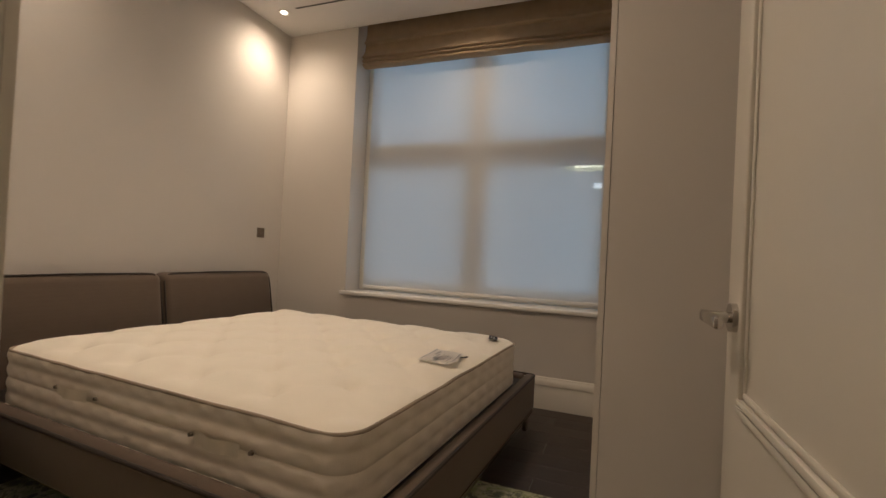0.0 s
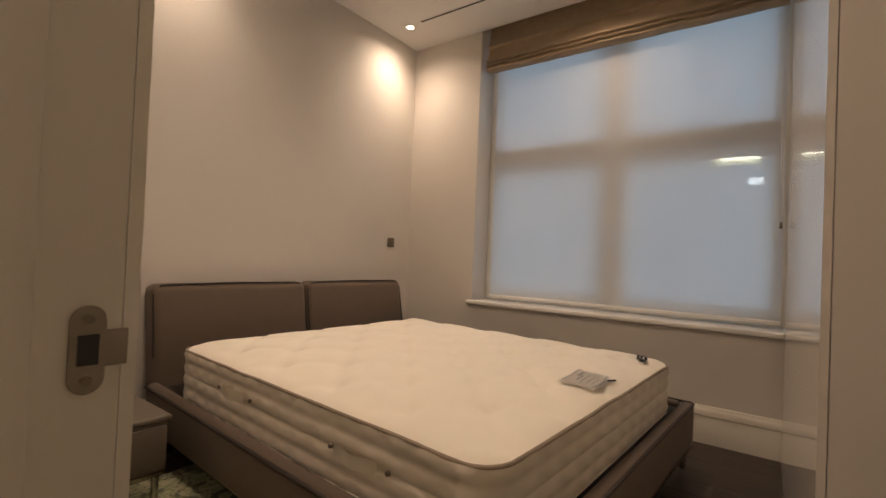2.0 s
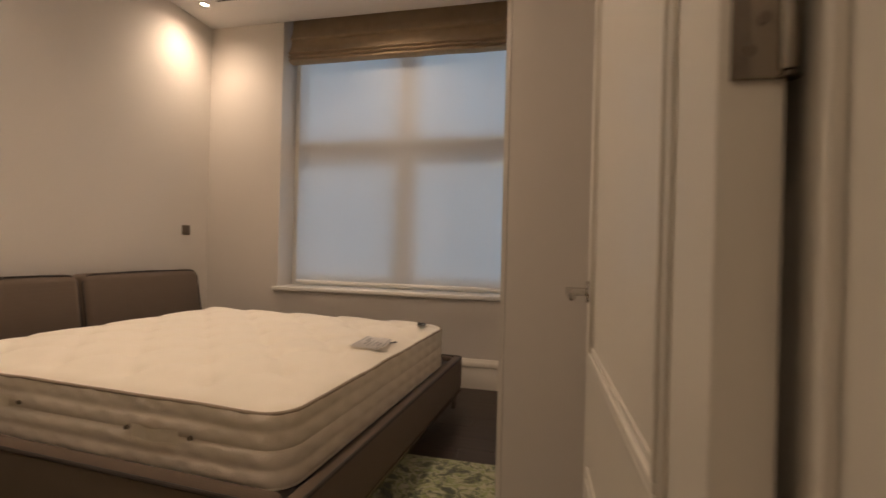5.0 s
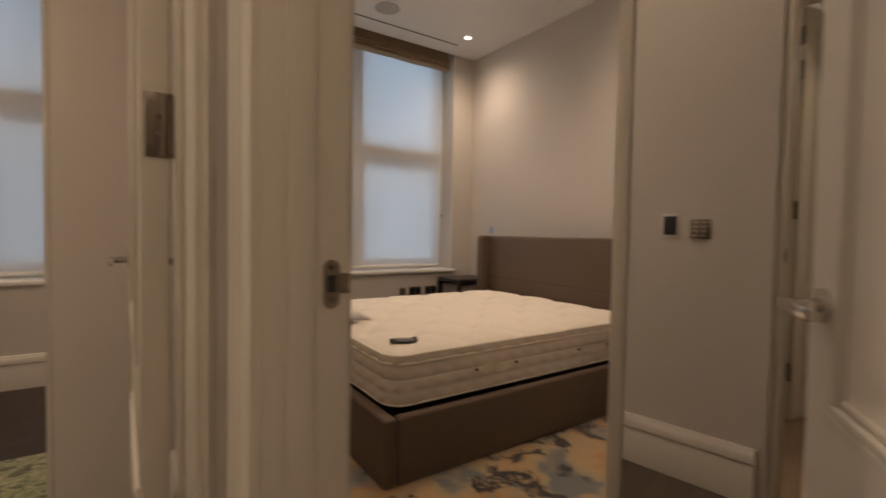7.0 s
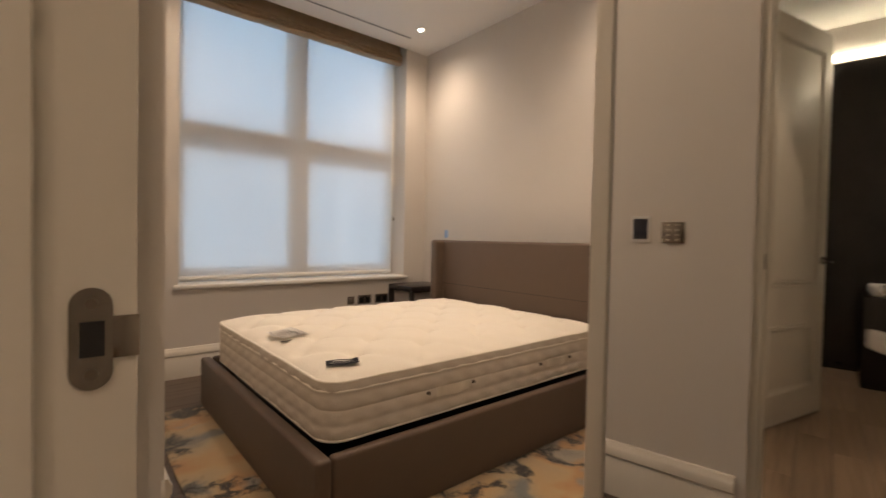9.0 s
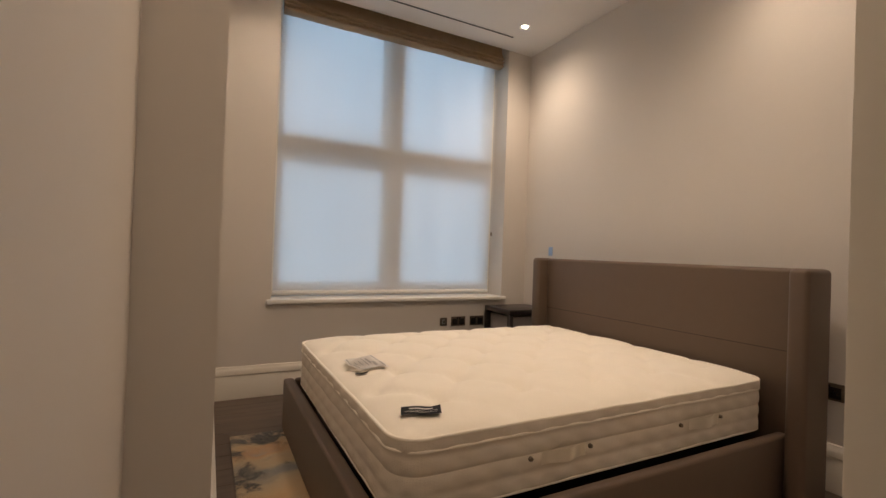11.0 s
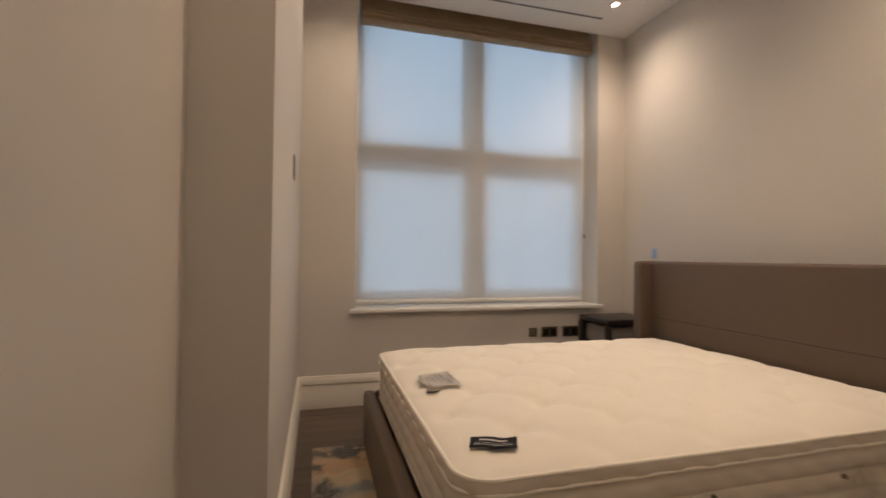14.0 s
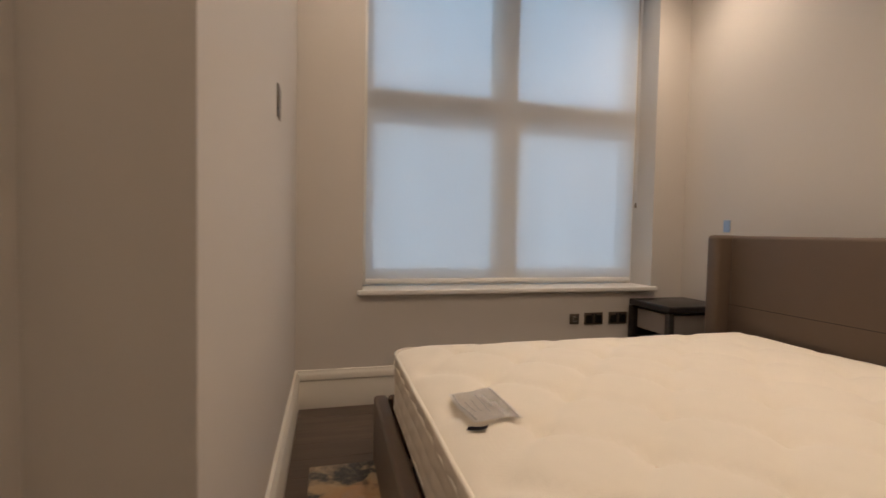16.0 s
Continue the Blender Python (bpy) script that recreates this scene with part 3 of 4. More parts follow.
roller(-1.745, AE - 0.03, SILL_A + 0.045, 3.83)
roller(1.50, 3.50, SILL_B + 0.045, 3.83)


def roman(x0, x1, z0, y):
    """A raised fabric blind with stacked folds."""
    b = thing("roman_blind", "brown linen roman blind gathered up in folds above the window", "blind", "roman blinds", (0, 0, 0))
    prof = [(0.0, 3.21), (-0.012, z0 + 0.30), (-0.030, z0 + 0.245), (-0.046, z0 + 0.228), (-0.046, z0 + 0.216), (-0.020, z0 + 0.206), (-0.026, z0 + 0.16), (-0.048, z0 + 0.11), (-0.072, z0 + 0.088), (-0.076, z0 + 0.078), (-0.046, z0 + 0.070), (-0.072, z0 + 0.054), (-0.074, z0 + 0.046), (-0.044, z0 + 0.038), (-0.066, z0 + 0.022), (-0.064, z0 + 0.012), (-0.036, z0 + 0.002), (-0.012, z0), (0.02, z0 + 0.004), (0.03, 3.21)]
    bm = bmesh.new()
    n = 60
    rings = []
    for i in range(n + 1):
        u = i / n
        s = 0.008 * noise.noise((u * 7, z0, 0)) + 0.004 * noise.noise((u * 26, z0, 3))
        rings.append([bm.verts.new((x0 + (x1 - x0) * u, y + d * (1 + 6 * s) + s * 0.5, z + (s if z < 3.1 else 0))) for d, z in prof])
    k = len(prof)
    for i in range(n):
        for j in range(k):
            bm.faces.new((rings[i][j], rings[i][(j + 1) % k], rings[i + 1][(j + 1) % k], rings[i + 1][j]))
    bm.faces.new(rings[0][::-1]), bm.faces.new(rings[-1])
    part("folded_cloth", bm, SHADE, b)
    part("head_rail", boxes((x0, x1, y - 0.01, y + 0.035, 3.205, 3.24)), SILL, b)
    return b


roman(-1.80, AE - 0.03, 2.745, 3.775)
roman(1.50, 3.53, 2.93, 3.775)
for x, z in ((AE - 0.05, 1.40), (3.50, 1.33)):
    c = thing("blind_cord", "thin white looped blind cord with a small pull", "blind cord", "blind cords")
    bm = bmesh.new()
    for dx in (0, 0.014):
        add_tube(bm, (x + dx, 3.80, z), (x + dx * 0.4, 3.80, 3.0), 0.0022, 0.0022, 8)
    part("cord", bm, CORD, c)
    bm = bmesh.new()
    add_tube(bm, (x + 0.007, 3.80, z - 0.035), (x + 0.007, 3.80, z + 0.004), 0.009, 0.006, 12)
    part("pull", bm, STEEL, c)


# ---- beds ----
def sweep_loop(points, r, segs=8, closed=True):
    bm = bmesh.new()
    n = len(points)
    rings = []
    for i, p in enumerate(points):
        a, b = (points[i - 1], points[(i + 1) % n]) if closed else (points[max(0, i - 1)], points[min(n - 1, i + 1)])
        t = (Vector(b) - Vector(a)).normalized()
        s = t.cross(Vector((0, 0, 1)))
        s = s.normalized() if s.length > 1e-4 else t.cross(Vector((0, 1, 0))).normalized()
        w = s.cross(t)
        rings.append([bm.verts.new(Vector(p) + r * (math.cos(2 * math.pi * k / segs) * s + math.sin(2 * math.pi * k / segs) * w)) for k in range(segs)])
    for i in range(n if closed else n - 1):
        for k in range(segs):
            bm.faces.new((rings[i][k], rings[i][(k + 1) % segs], rings[(i + 1) % n][(k + 1) % segs], rings[(i + 1) % n][k]))
    return bm


TOPS = {}


def mattress(length, width, height, label, sag, trim):
    """Foot towards +x, centred in y, from x=0 (head) to x=length; a tufted top and a rolled border."""
    m = thing("mattress", label, "mattress", "cream tufted mattresses")
    nx, ny, rad = 96, 78, 0.10

    def place(i, j):
        x, y = length * i / nx, width * (j / ny - 0.5)
        cx, cy = min(max(x, rad), length - rad), min(max(y, rad - width / 2), width / 2 - rad)
        dx, dy = x - cx, y - cy
        if dx and dy:
            k = max(abs(dx), abs(dy)) / math.hypot(dx, dy)
            dx, dy = dx * k, dy * k
        return cx + dx, cy + dy

    def lift(x, y):
        step = 0.37
        a, b = (x + y) / step, (x - y) / step
        da, db = abs(a - round(a)), abs(b - round(b))
        tuft = math.exp(-((da * step) ** 2 + (db * step) ** 2) / 0.005)
        crease = math.exp(-((da * step) ** 2) / 0.0011) + math.exp(-((db * step) ** 2) / 0.0011)
        edge = min(x, length - x, width / 2 - abs(y))
        if edge < rad:
            ox, oy = x - min(max(x, rad), length - rad), abs(y) - min(abs(y), width / 2 - rad)
            edge = max(0.0, rad - math.hypot(ox, oy))
        e = min(1, edge / 0.16)
        return e * (0.028 - 0.026 * tuft - 0.013 * crease) + 0.026 * min(1, max(0, edge) / 0.45) ** 0.6 + 0.006 * noise.noise((x * 3 + sag, y * 3, 1)) * e - 0.012 * (1 - min(1, edge / 0.05)) ** 2

    TOPS[m.name] = lambda x, y: height + lift(x, y)
    bm = bmesh.new()
    grid = [[bm.verts.new((*place(i, j), 0)) for j in range(ny + 1)] for i in range(nx + 1)]
    for col in grid:
        for v in col:
            v.co.z = height + lift(v.co.x, v.co.y)
    for i in range(nx):
        for j in range(ny):
            bm.faces.new((grid[i][j], grid[i + 1][j], grid[i + 1][j + 1], grid[i][j + 1]))
    part("quilted_top", bm, TICKING, m, "cream tufted quilted top")
    stud = bmesh.new()
    bmesh.ops.create_uvsphere(stud, u_segments=10, v_segments=6, radius=1.0, matrix=Matrix.Diagonal((0.011, 0.011, 0.004, 1)))
    stud = mesh_of("tuft", stud, TUFT)
    for a in range(-8, 14):
        for b in range(-8, 14):
            px, py = 0.185 * (a + b), 0.185 * (a - b)
            if 0.12 < px < length - 0.10 and abs(py) < width / 2 - 0.10:
                share("tuft", stud, m, pose(px, py, height + lift(px, py) + 0.001))
    rim = [place(i, 0) for i in range(nx)] + [place(nx, j) for j in range(ny)] + [place(i, ny) for i in range(nx, 0, -1)] + [place(0, j) for j in range(ny, 0, -1)]
    bm = bmesh.new()
    rows, rolls = 30, 4
    rings = []
    for r in range(rows + 1):
        t = r / rows
        bulge = 0.0065 * abs(math.sin(math.pi * rolls * t)) ** 0.6
        ring = []
        for q, (x, y) in enumerate(rim):
            nxv, nyv = x - length / 2, y
            cx, cy = min(max(x, rad), length - rad), min(max(y, rad - width / 2), width / 2 - rad)
            o = Vector((x - cx, y - cy))
            o = o.normalized() if o.length > 1e-6 else Vector((nxv, nyv)).normalized()
            pucker = 0.0035 * math.sin(q * 2 * math.pi / 6.0) * math.sin(math.pi * rolls * t) ** 2 + 0.004 * noise.noise((x * 6, y * 6, t * 4))
            ring.append(bm.verts.new((x + o.x * (bulge + pucker), y + o.y * (bulge + pucker), height * t - 0.012 * (t == 1))))
        rings.append(ring)
    k = len(rim)
    for r in range(rows):
        for q in range(k):
            bm.faces.new((rings[r][q], rings[r][(q + 1) % k], rings[r + 1][(q + 1) % k], rings[r + 1][q]))
    bm.faces.new(rings[0][::-1])
    part("side_border", bm, SIDE, m, "cream border with horizontal stitched rolls")
    part("top_piping", sweep_loop([(x, y, height - 0.009 + 0.004 * noise.noise((x * 5, y * 5, sag))) for x, y in rim], 0.0065), trim, m)
    if trim is TICKING:
        part("border_piping", sweep_loop([(x + 0.004 * ((x > length / 2) - (x < length / 2)) * (abs(x - length / 2) > length / 2 - 0.02), y + 0.004 * ((y > 0) - (y < 0)) * (abs(y) > width / 2 - 0.02), height * 0.81 + 0.003 * noise.noise((x * 5, y * 5, sag + 2))) for x, y in rim], 0.005), TICKING, m)
    part("bottom_piping", sweep_loop([(x, y, 0.004) for x, y in rim], 0.006), TICKING, m)
    return m


def mattress_handle(m, x, side, width, z):
    """A sewn cloth strap between two brass air vents."""
    y = side * (width / 2 + 0.013)
    bm = bmesh.new()
    n = 10
    lo, hi = [], []
    for i in range(n + 1):
        u = i / n
        bow = 0.016 * math.sin(math.pi * u) - 0.006 * math.sin(3 * math.pi * u)
        for row, h in ((lo, -0.022), (hi, 0.022)):
            row.append(bm.verts.new((x - 0.10 + 0.20 * u, y + side * (0.009 + bow), z + h + 0.004 * math.sin(math.pi * u))))
    for i in range(n):
        bm.faces.new((lo[i], lo[i + 1], hi[i + 1], hi[i]))
    bmesh.ops.solidify(bm, geom=bm.faces[:], thickness=0.005)
    part("carry_handle", bm, TICKING, m, "cream cloth carrying handle")
    for k in (-0.135, 0.135):
        bm = bmesh.new()
        add_tube(bm, (x + k, y - side * 0.006, z), (x + k, y + side * 0.003, z), 0.009, 0.007, 14)
        part("air_vent", bm, BRONZE, m, "small brass air vent")


def cloth_label(m, x, y, w, d, turn, mat, bars, dark):
    """A woven label lying on the quilted top, one edge curling up, with lines of unreadable writing."""
    cs, sn = math.cos(radians(turn)), math.sin(radians(turn))

    level = 0.003 + 0.55 * max(TOPS[m.name](x + dx * w / 2, y + dy * w / 2) for dx in (-1, 0, 1) for dy in (-1, 0, 1))

    def on_top(u, v, up):
        p, q = (u - 0.5) * w, v * d
        px, py = x + cs * p - sn * q, y + sn * p + cs * q
        return px, py, 0.45 * TOPS[m.name](px, py) + level + up + 0.006 * max(0, 2 * u - 1) ** 2

    bm = bmesh.new()
    n = 8
    grid = [[bm.verts.new(on_top(i / n, j / n - 0.5, 0)) for j in range(n + 1)] for i in range(n + 1)]
    for i in range(n):
        for j in range(n):
            bm.faces.new((grid[i][j], grid[i + 1][j], grid[i + 1][j + 1], grid[i][j + 1]))
    bmesh.ops.solidify(bm, geom=bm.faces[:], thickness=0.001)
    a = part("sewn_label", bm, mat, m, "small sewn label with lines of writing")
    bm = bmesh.new()
    for v, u0, u1, t in bars:
        for i in range(8):
            p, q = u0 + (u1 - u0) * i / 8, u0 + (u1 - u0) * (i + 1) / 8
            bm.faces.new([bm.verts.new(on_top(u, v + s, 0.0025)) for u, s in ((p, -t), (q, -t), (q, t), (p, t))])
    if bars:
        part("label_writing", bm, dark, a)
    else:
        bm.free()


GREYINK = material("faded_label_print", (0.50, 0.48, 0.47), 0.8, 0, 60, 0.1)
BARS = [(-0.42, 0.05, 0.95, 0.02), (0.42, 0.05, 0.95, 0.02), (0.12, 0.25, 0.6, 0.03), (0.0, 0.2, 0.75, 0.015), (0.22, 0.5, 0.8, 0.05), (-0.15, 0.3, 0.7, 0.012), (-0.28, 0.3, 0.7, 0.012)]
TAGBARS = [(-0.28, 0.1, 0.9, 0.018), (-0.14, 0.1, 0.9, 0.012), (0.12, 0.2, 0.8, 0.06)]

# the bed with two headboard cushions
bed_a = thing("bed", "taupe upholstered double bed with a two-cushion headboard and slim metal legs", "bed", "beds", (-2.34, 2.36, 0), -3.6)
LA, WA = 2.23, 1.93
for nm, dims in (("side_rail", (0, LA - 0.068, -WA / 2 - 0.022, -WA / 2 + 0.030, 0.145, 0.365)), ("side_rail", (0, LA - 0.068, WA / 2 - 0.088, WA / 2, 0.145, 0.365)), ("foot_rail", (LA - 0.066, LA, -WA / 2, WA / 2, 0.145, 0.365))):
    bm = boxes(dims, bevel=0.022, segs=4)
    if dims[2] < -0.9 and nm == "side_rail":
        for v in bm.verts:
            u = (v.co.y - dims[2]) / (dims[3] - dims[2])
            v.co.z += (0.026 * u - 0.010) * max(0, min(1, (v.co.z - 0.30) / 0.04))
    part(nm, bm, TAUPE, bed_a)
part("slat_base", boxes((0.02, LA - 0.075, -WA / 2 + 0.032, WA / 2 - 0.092, 0.25, 0.345)), BLACK, bed_a, "dark slatted base")
e = 0.004
part("piping", sweep_loop([(0, -WA / 2 - 0.020, 0.350), (LA - 0.09, -WA / 2 - 0.020, 0.350), (LA - 0.03, -WA / 2 + e, 0.358), (LA - e, -WA / 2 + 0.02, 0.360), (LA - e, WA / 2 - 0.02, 0.360), (LA - 0.02, WA / 2 - e, 0.360), (0, WA / 2 - e, 0.360)], 0.008, 8, False), PIPING, bed_a)
part("base_trim", boxes((0, LA - 0.02, -WA / 2 + 0.004, -WA / 2 + 0.03, 0.125, 0.147), (0, LA - 0.02, WA / 2 - 0.03, WA / 2 - 0.004, 0.125, 0.147), (LA - 0.03, LA - 0.004, -WA / 2 + 0.004, WA / 2 - 0.004, 0.125, 0.147), bevel=0.003), STEEL, bed_a, "slim metal base trim")
for x in (0.12, LA - 0.04):
    for y in (-WA / 2 + 0.05, WA / 2 - 0.05):
        part("leg", boxes((x - 0.012, x + 0.012, y - 0.03, y + 0.03, 0.018, 0.13), bevel=0.004), CHROME, bed_a, "slim chrome leg")


def cushion(parent, y0, y1):
    bm = bmesh.new()
    add_box(bm, -0.09, 0.055, y0, y1, 0.26, 0.885, bevel=0.045, segs=5)
    for v in bm.verts:
        v.co.x += -0.16 * max(0, v.co.z - 0.3)
        u = (v.co.y - (y0 + y1) / 2) / (y1 - y0)
        if v.co.z > 0.8:
            v.co.z += 0.010 * (1 - 4 * u * u)
    part("headboard_cushion", bm, TAUPE, parent, "taupe padded headboard cushion with dark piping")
    pts = []
    for k in range(25):
        u = k / 24
        y = y0 + 0.01 + (y1 - y0 - 0.02) * u
        drop = 0.045 * (max(0, abs(u - 0.5) - 0.45) / 0.05) ** 2
        z = 0.883 + 0.010 * (1 - 4 * (u - 0.5) ** 2) - drop
        pts.append((0.038 - 0.16 * (z - 0.3), y, z - 0.004))
    pts = [(0.045 - 0.16 * 0.2, y0 + 0.006, 0.5)] + pts + [(0.045 - 0.16 * 0.2, y1 - 0.006, 0.5)]
    part("piping", sweep_loop(pts, 0.0055, 8, False), PIPING, parent)


cushion(bed_a, -0.965, -0.005)
cushion(bed_a, 0.005, 0.93)
EDGE_A = material("taupe_edge_tape", (0.30, 0.24, 0.18), 0.8, 0, 30, 0.1)
mat_a = mattress(1.895, 1.72, 0.246, "cream tufted mattress lying on the taupe upholstered bed", 0.0, EDGE_A)
mat_a.matrix_basis = pose(-2.095, 2.288, 0.348, 0, 0, -3.6)
for x, z in ((0.61, 0.148), (1.41, 0.128)):
    mattress_handle(mat_a, x, -1, 1.72, z)
cloth_label(mat_a, 1.77, 0.0, 0.22, 0.14, 93, LABEL, BARS, GREYINK)
cloth_label(mat_a, 1.83, 0.115, 0.045, 0.02, 40, TAG, [], LABEL)
cloth_label(mat_a, 1.80, 0.66, 0.13, 0.05, -75, TAG, TAGBARS, LABEL)

# the bed with the winged headboard
bed_b = thing("bed", "brown upholstered bed with a tall winged headboard", "bed", "beds", (3.50, 2.07, 0), 180)
LB, WB, HB = 2.025, 1.745, 0.318
part("side_panel", boxes((0, LB - 0.065, -WB / 2, -WB / 2 + 0.05, 0.012, HB), bevel=0.016, segs=4), TAUPE_B, bed_b)
part("side_panel", boxes((0, LB - 0.065, WB / 2 - 0.05, WB / 2, 0.012, HB), bevel=0.016, segs=4), TAUPE_B, bed_b)
part("foot_panel", boxes((LB - 0.062, LB, -WB / 2, WB / 2, 0.012, HB), bevel=0.016, segs=4), TAUPE_B, bed_b)
part("slat_base", boxes((0.05, 1.86, -0.70, 0.70, 0.02, 0.321)), BLACK, bed_b, "dark slatted base")
part("headboard", boxes((-0.13, -0.01, -0.89, 0.90, 0.012, 1.098), bevel=0.022, segs=4), TAUPE_B, bed_b, "tall padded headboard")
for w0, w1 in ((-0.965, -0.88), (0.885, 0.97)):
    part("headboard_wing", boxes((-0.14, 0.085, w0, w1, 0.012, 1.10), bevel=0.026, segs=4), TAUPE_B, bed_b, "padded side wing")
part("seam", boxes((-0.0105, -0.0085, -0.88, 0.885, 0.70, 0.703)), PIPING, bed_b)
mat_b = mattress(1.915, 1.555, 0.240, "cream tufted mattress lying on the brown upholstered bed", 5.0, TICKING)
mat_b.matrix_basis = pose(3.46, 2.055, 0.326, 0, 0, 180)
for x in (0.52, 1.30):
    mattress_handle(mat_b, x, 1, 1.555, 0.108)
cloth_label(mat_b, 1.775, 0.04, 0.225, 0.135, 92, LABEL, BARS, GREYINK)
cloth_label(mat_b, 1.83, 0.155, 0.05, 0.02, 150, TAG, [], LABEL)
cloth_label(mat_b, 1.785, 0.655, 0.13, 0.065, 157, TAG, TAGBARS, LABEL)


# ---- rugs ----
def rug(label, mat, x0, x1, y0, y1):
    bm = boxes((x0, x1, y0, y1, 0.0015, 0.015), bevel=0.006, segs=2)
    ob = new("rug", mesh_of("rug", bm, mat))
    return tagged(ob, label, "rug")


rug("green and cream patterned pile rug beneath the bed", RUG_A, -2.05, 0.31, 0.75, 2.39)
rug("abstract beige, orange and grey rug with black veins beneath the bed", RUG_B, 1.19, 3.35, 0.62, 2.925)

# ---- lit window of the building opposite ----
NW0, NW1, NWZ0, NWZ1 = -0.87, 0.03, 3.30, 3.97
nw = thing("neighbour_window", "lit window with a bright strip light in the building opposite", "window", "", (0, 0, 0))
part("lit_pane", boxes((NW0, NW1, 11.7, 11.72, NWZ0, NWZ1)), glow("neighbour_glow", (0.75, 0.8, 0.35), 2.0), nw)
part("glazing_bar", boxes(((NW0 + NW1) / 2 - 0.02, (NW0 + NW1) / 2 + 0.02, 11.66, 11.69, NWZ0, NWZ1)), SHADOW_BROWN, nw)
part("strip_light", boxes((NW0 + 0.2, NW1, 11.62, 11.65, NWZ0 + 0.1, NWZ0 + 0.16)), glow("strip_glow", (1.0, 1.0, 0.75), 12), nw)

part("ceiling_panel_light", boxes((-0.17, 0.08, 11.62, 11.65, 2.87, 3.0)), glow("panel_glow", (0.85, 0.95, 1.0), 7), nw)

# ---- nightstands ----
ns = thing("nightstand", "taupe lacquered nightstand with a drawer and chrome legs beside the bed", "nightstand", "", (-2.08, 0.975, 0))
part("body", boxes((-0.40, 0.395, -0.215, 0.215, 0.205, 0.40), bevel=0.006), GREYPAINT, ns)
part("top", boxes((-0.405, 0.405, -0.225, 0.225, 0.402, 0.424), bevel=0.006, segs=3), GREYPAINT, ns)
part("drawer_front", boxes((0.396, 0.412, -0.205, 0.205, 0.225, 0.388), bevel=0.005), GREYPAINT, ns)
part("base_trim", boxes((-0.38, 0.39, -0.21, 0.21, 0.185, 0.204), bevel=0.003), CHROME, ns)
for x in (-0.35, 0.36):
    for y in (-0.19, 0.19):
        part("leg", boxes((x - 0.01, x + 0.01, y - 0.012, y + 0.012, 0.016, 0.187), bevel=0.003), CHROME, ns)

nb = thing("nightstand", "dark wood nightstand with a pale drawer beside the bed", "nightstand", "", (3.60, 3.43, 0))
part("top", boxes((-0.25, 0.22, -0.20, 0.20, 0.595, 0.64), bevel=0.010, segs=3), DARKWOOD, nb)
part("back_panel", boxes((-0.21, 0.20, 0.165, 0.185, 0.36, 0.594)), DARKWOOD, nb)
part("shelf", boxes((-0.21, 0.20, -0.16, 0.164, 0.36, 0.385), bevel=0.004), DARKWOOD, nb)
part("drawer", boxes((-0.205, 0.20, -0.165, 0.160, 0.44, 0.575), bevel=0.004), material("pale_drawer_leather", (0.33, 0.29, 0.26), 0.55, 0, 12, 0.08, 0.1, 200), nb, "pale grey leather-faced drawer")
for x in (-0.23, 0.20):
    for y in (-0.18, 0.18):
        part("leg", boxes((x - 0.02, x + 0.02, y - 0.02, y + 0.02, 0.0, 0.594), bevel=0.004), DARKWOOD, nb)


# ---- plates on the walls; each is built facing -y and then turned ----
def plate(name, label, category, at, turn, w, h, mat, kind=""):
    p = thing(name, label, category, "", at, turn)
    part("plate", boxes((-w / 2, w / 2, -0.007, 0, -h / 2, h / 2), bevel=0.0025), mat, p)
    if kind == "socket":
        for u in (-0.036, 0.036):
            part("socket_insert", boxes((u - 0.026, u + 0.026, -0.009, -0.006, -0.032, 0.024), bevel=0.002), BLACK, p)
            bm = bmesh.new()
            for a, b in ((-0.011, -0.008), (0.011, -0.008), (0.0, 0.010)):
                add_box(bm, u + a - 0.003, u + a + 0.003, -0.0105, -0.0088, b - 0.005, b + 0.005)
            part("pin_slots", bm, STEEL, p)
            part("rocker", boxes((u * 0.35 - 0.006, u * 0.35 + 0.006, -0.013, -0.006, 0.022, 0.036), bevel=0.002), BLACK, p)
    elif kind == "switch":
        part("rocker", boxes((-0.011, 0.011, -0.012, -0.006, -0.016, 0.016), bevel=0.003), mat, p)
        part("rocker_edge", boxes((-0.013, 0.013, -0.0082, -0.0065, -0.018, 0.018)), BRONZE if mat is not BRONZE else WHITE, p)
    elif kind == "keypad":
        bm = bmesh.new()
        for r in range(4):
            for c in (-1, 1):
                add_box(bm, c * 0.017 - 0.010, c * 0.017 + 0.010, -0.009, -0.006, -0.03 + r * 0.02 - 0.004, -0.03 + r * 0.02 + 0.004, bevel=0.001)
        part("buttons", bm, CHROME, p)
    elif kind == "thermostat":
        part("screen", boxes((-w / 2 + 0.010, w / 2 - 0.010, -0.0095, -0.0065, -h / 2 + 0.012, h / 2 - 0.012), bevel=0.001), SCREEN, p, "dark display")
    return p


plate("light_switch", "small satin metal switch plate on the wall above the bed", "light switch", (AW, 3.41, 1.215), 90, 0.086, 0.086, STEEL, "switch")
plate("light_switch", "satin metal switch plate on the wall above the nightstand", "light switch", (AW, 1.30, 1.185), 90, 0.15, 0.086, STEEL, "switch")
plate("wall_socket", "bronze socket plate with black inserts above the nightstand", "socket", (AW, 1.30, 0.505), 90, 0.147, 0.086, BRONZE, "socket")
plate("data_socket", "small square bronze outlet plate under the window sill", "socket", (2.942, YW, 0.493), 0, 0.072, 0.072, BRONZE, "switch")
plate("wall_socket", "bronze double socket under the window sill", "socket", (3.094, YW, 0.493), 0, 0.147, 0.086, BRONZE, "socket")
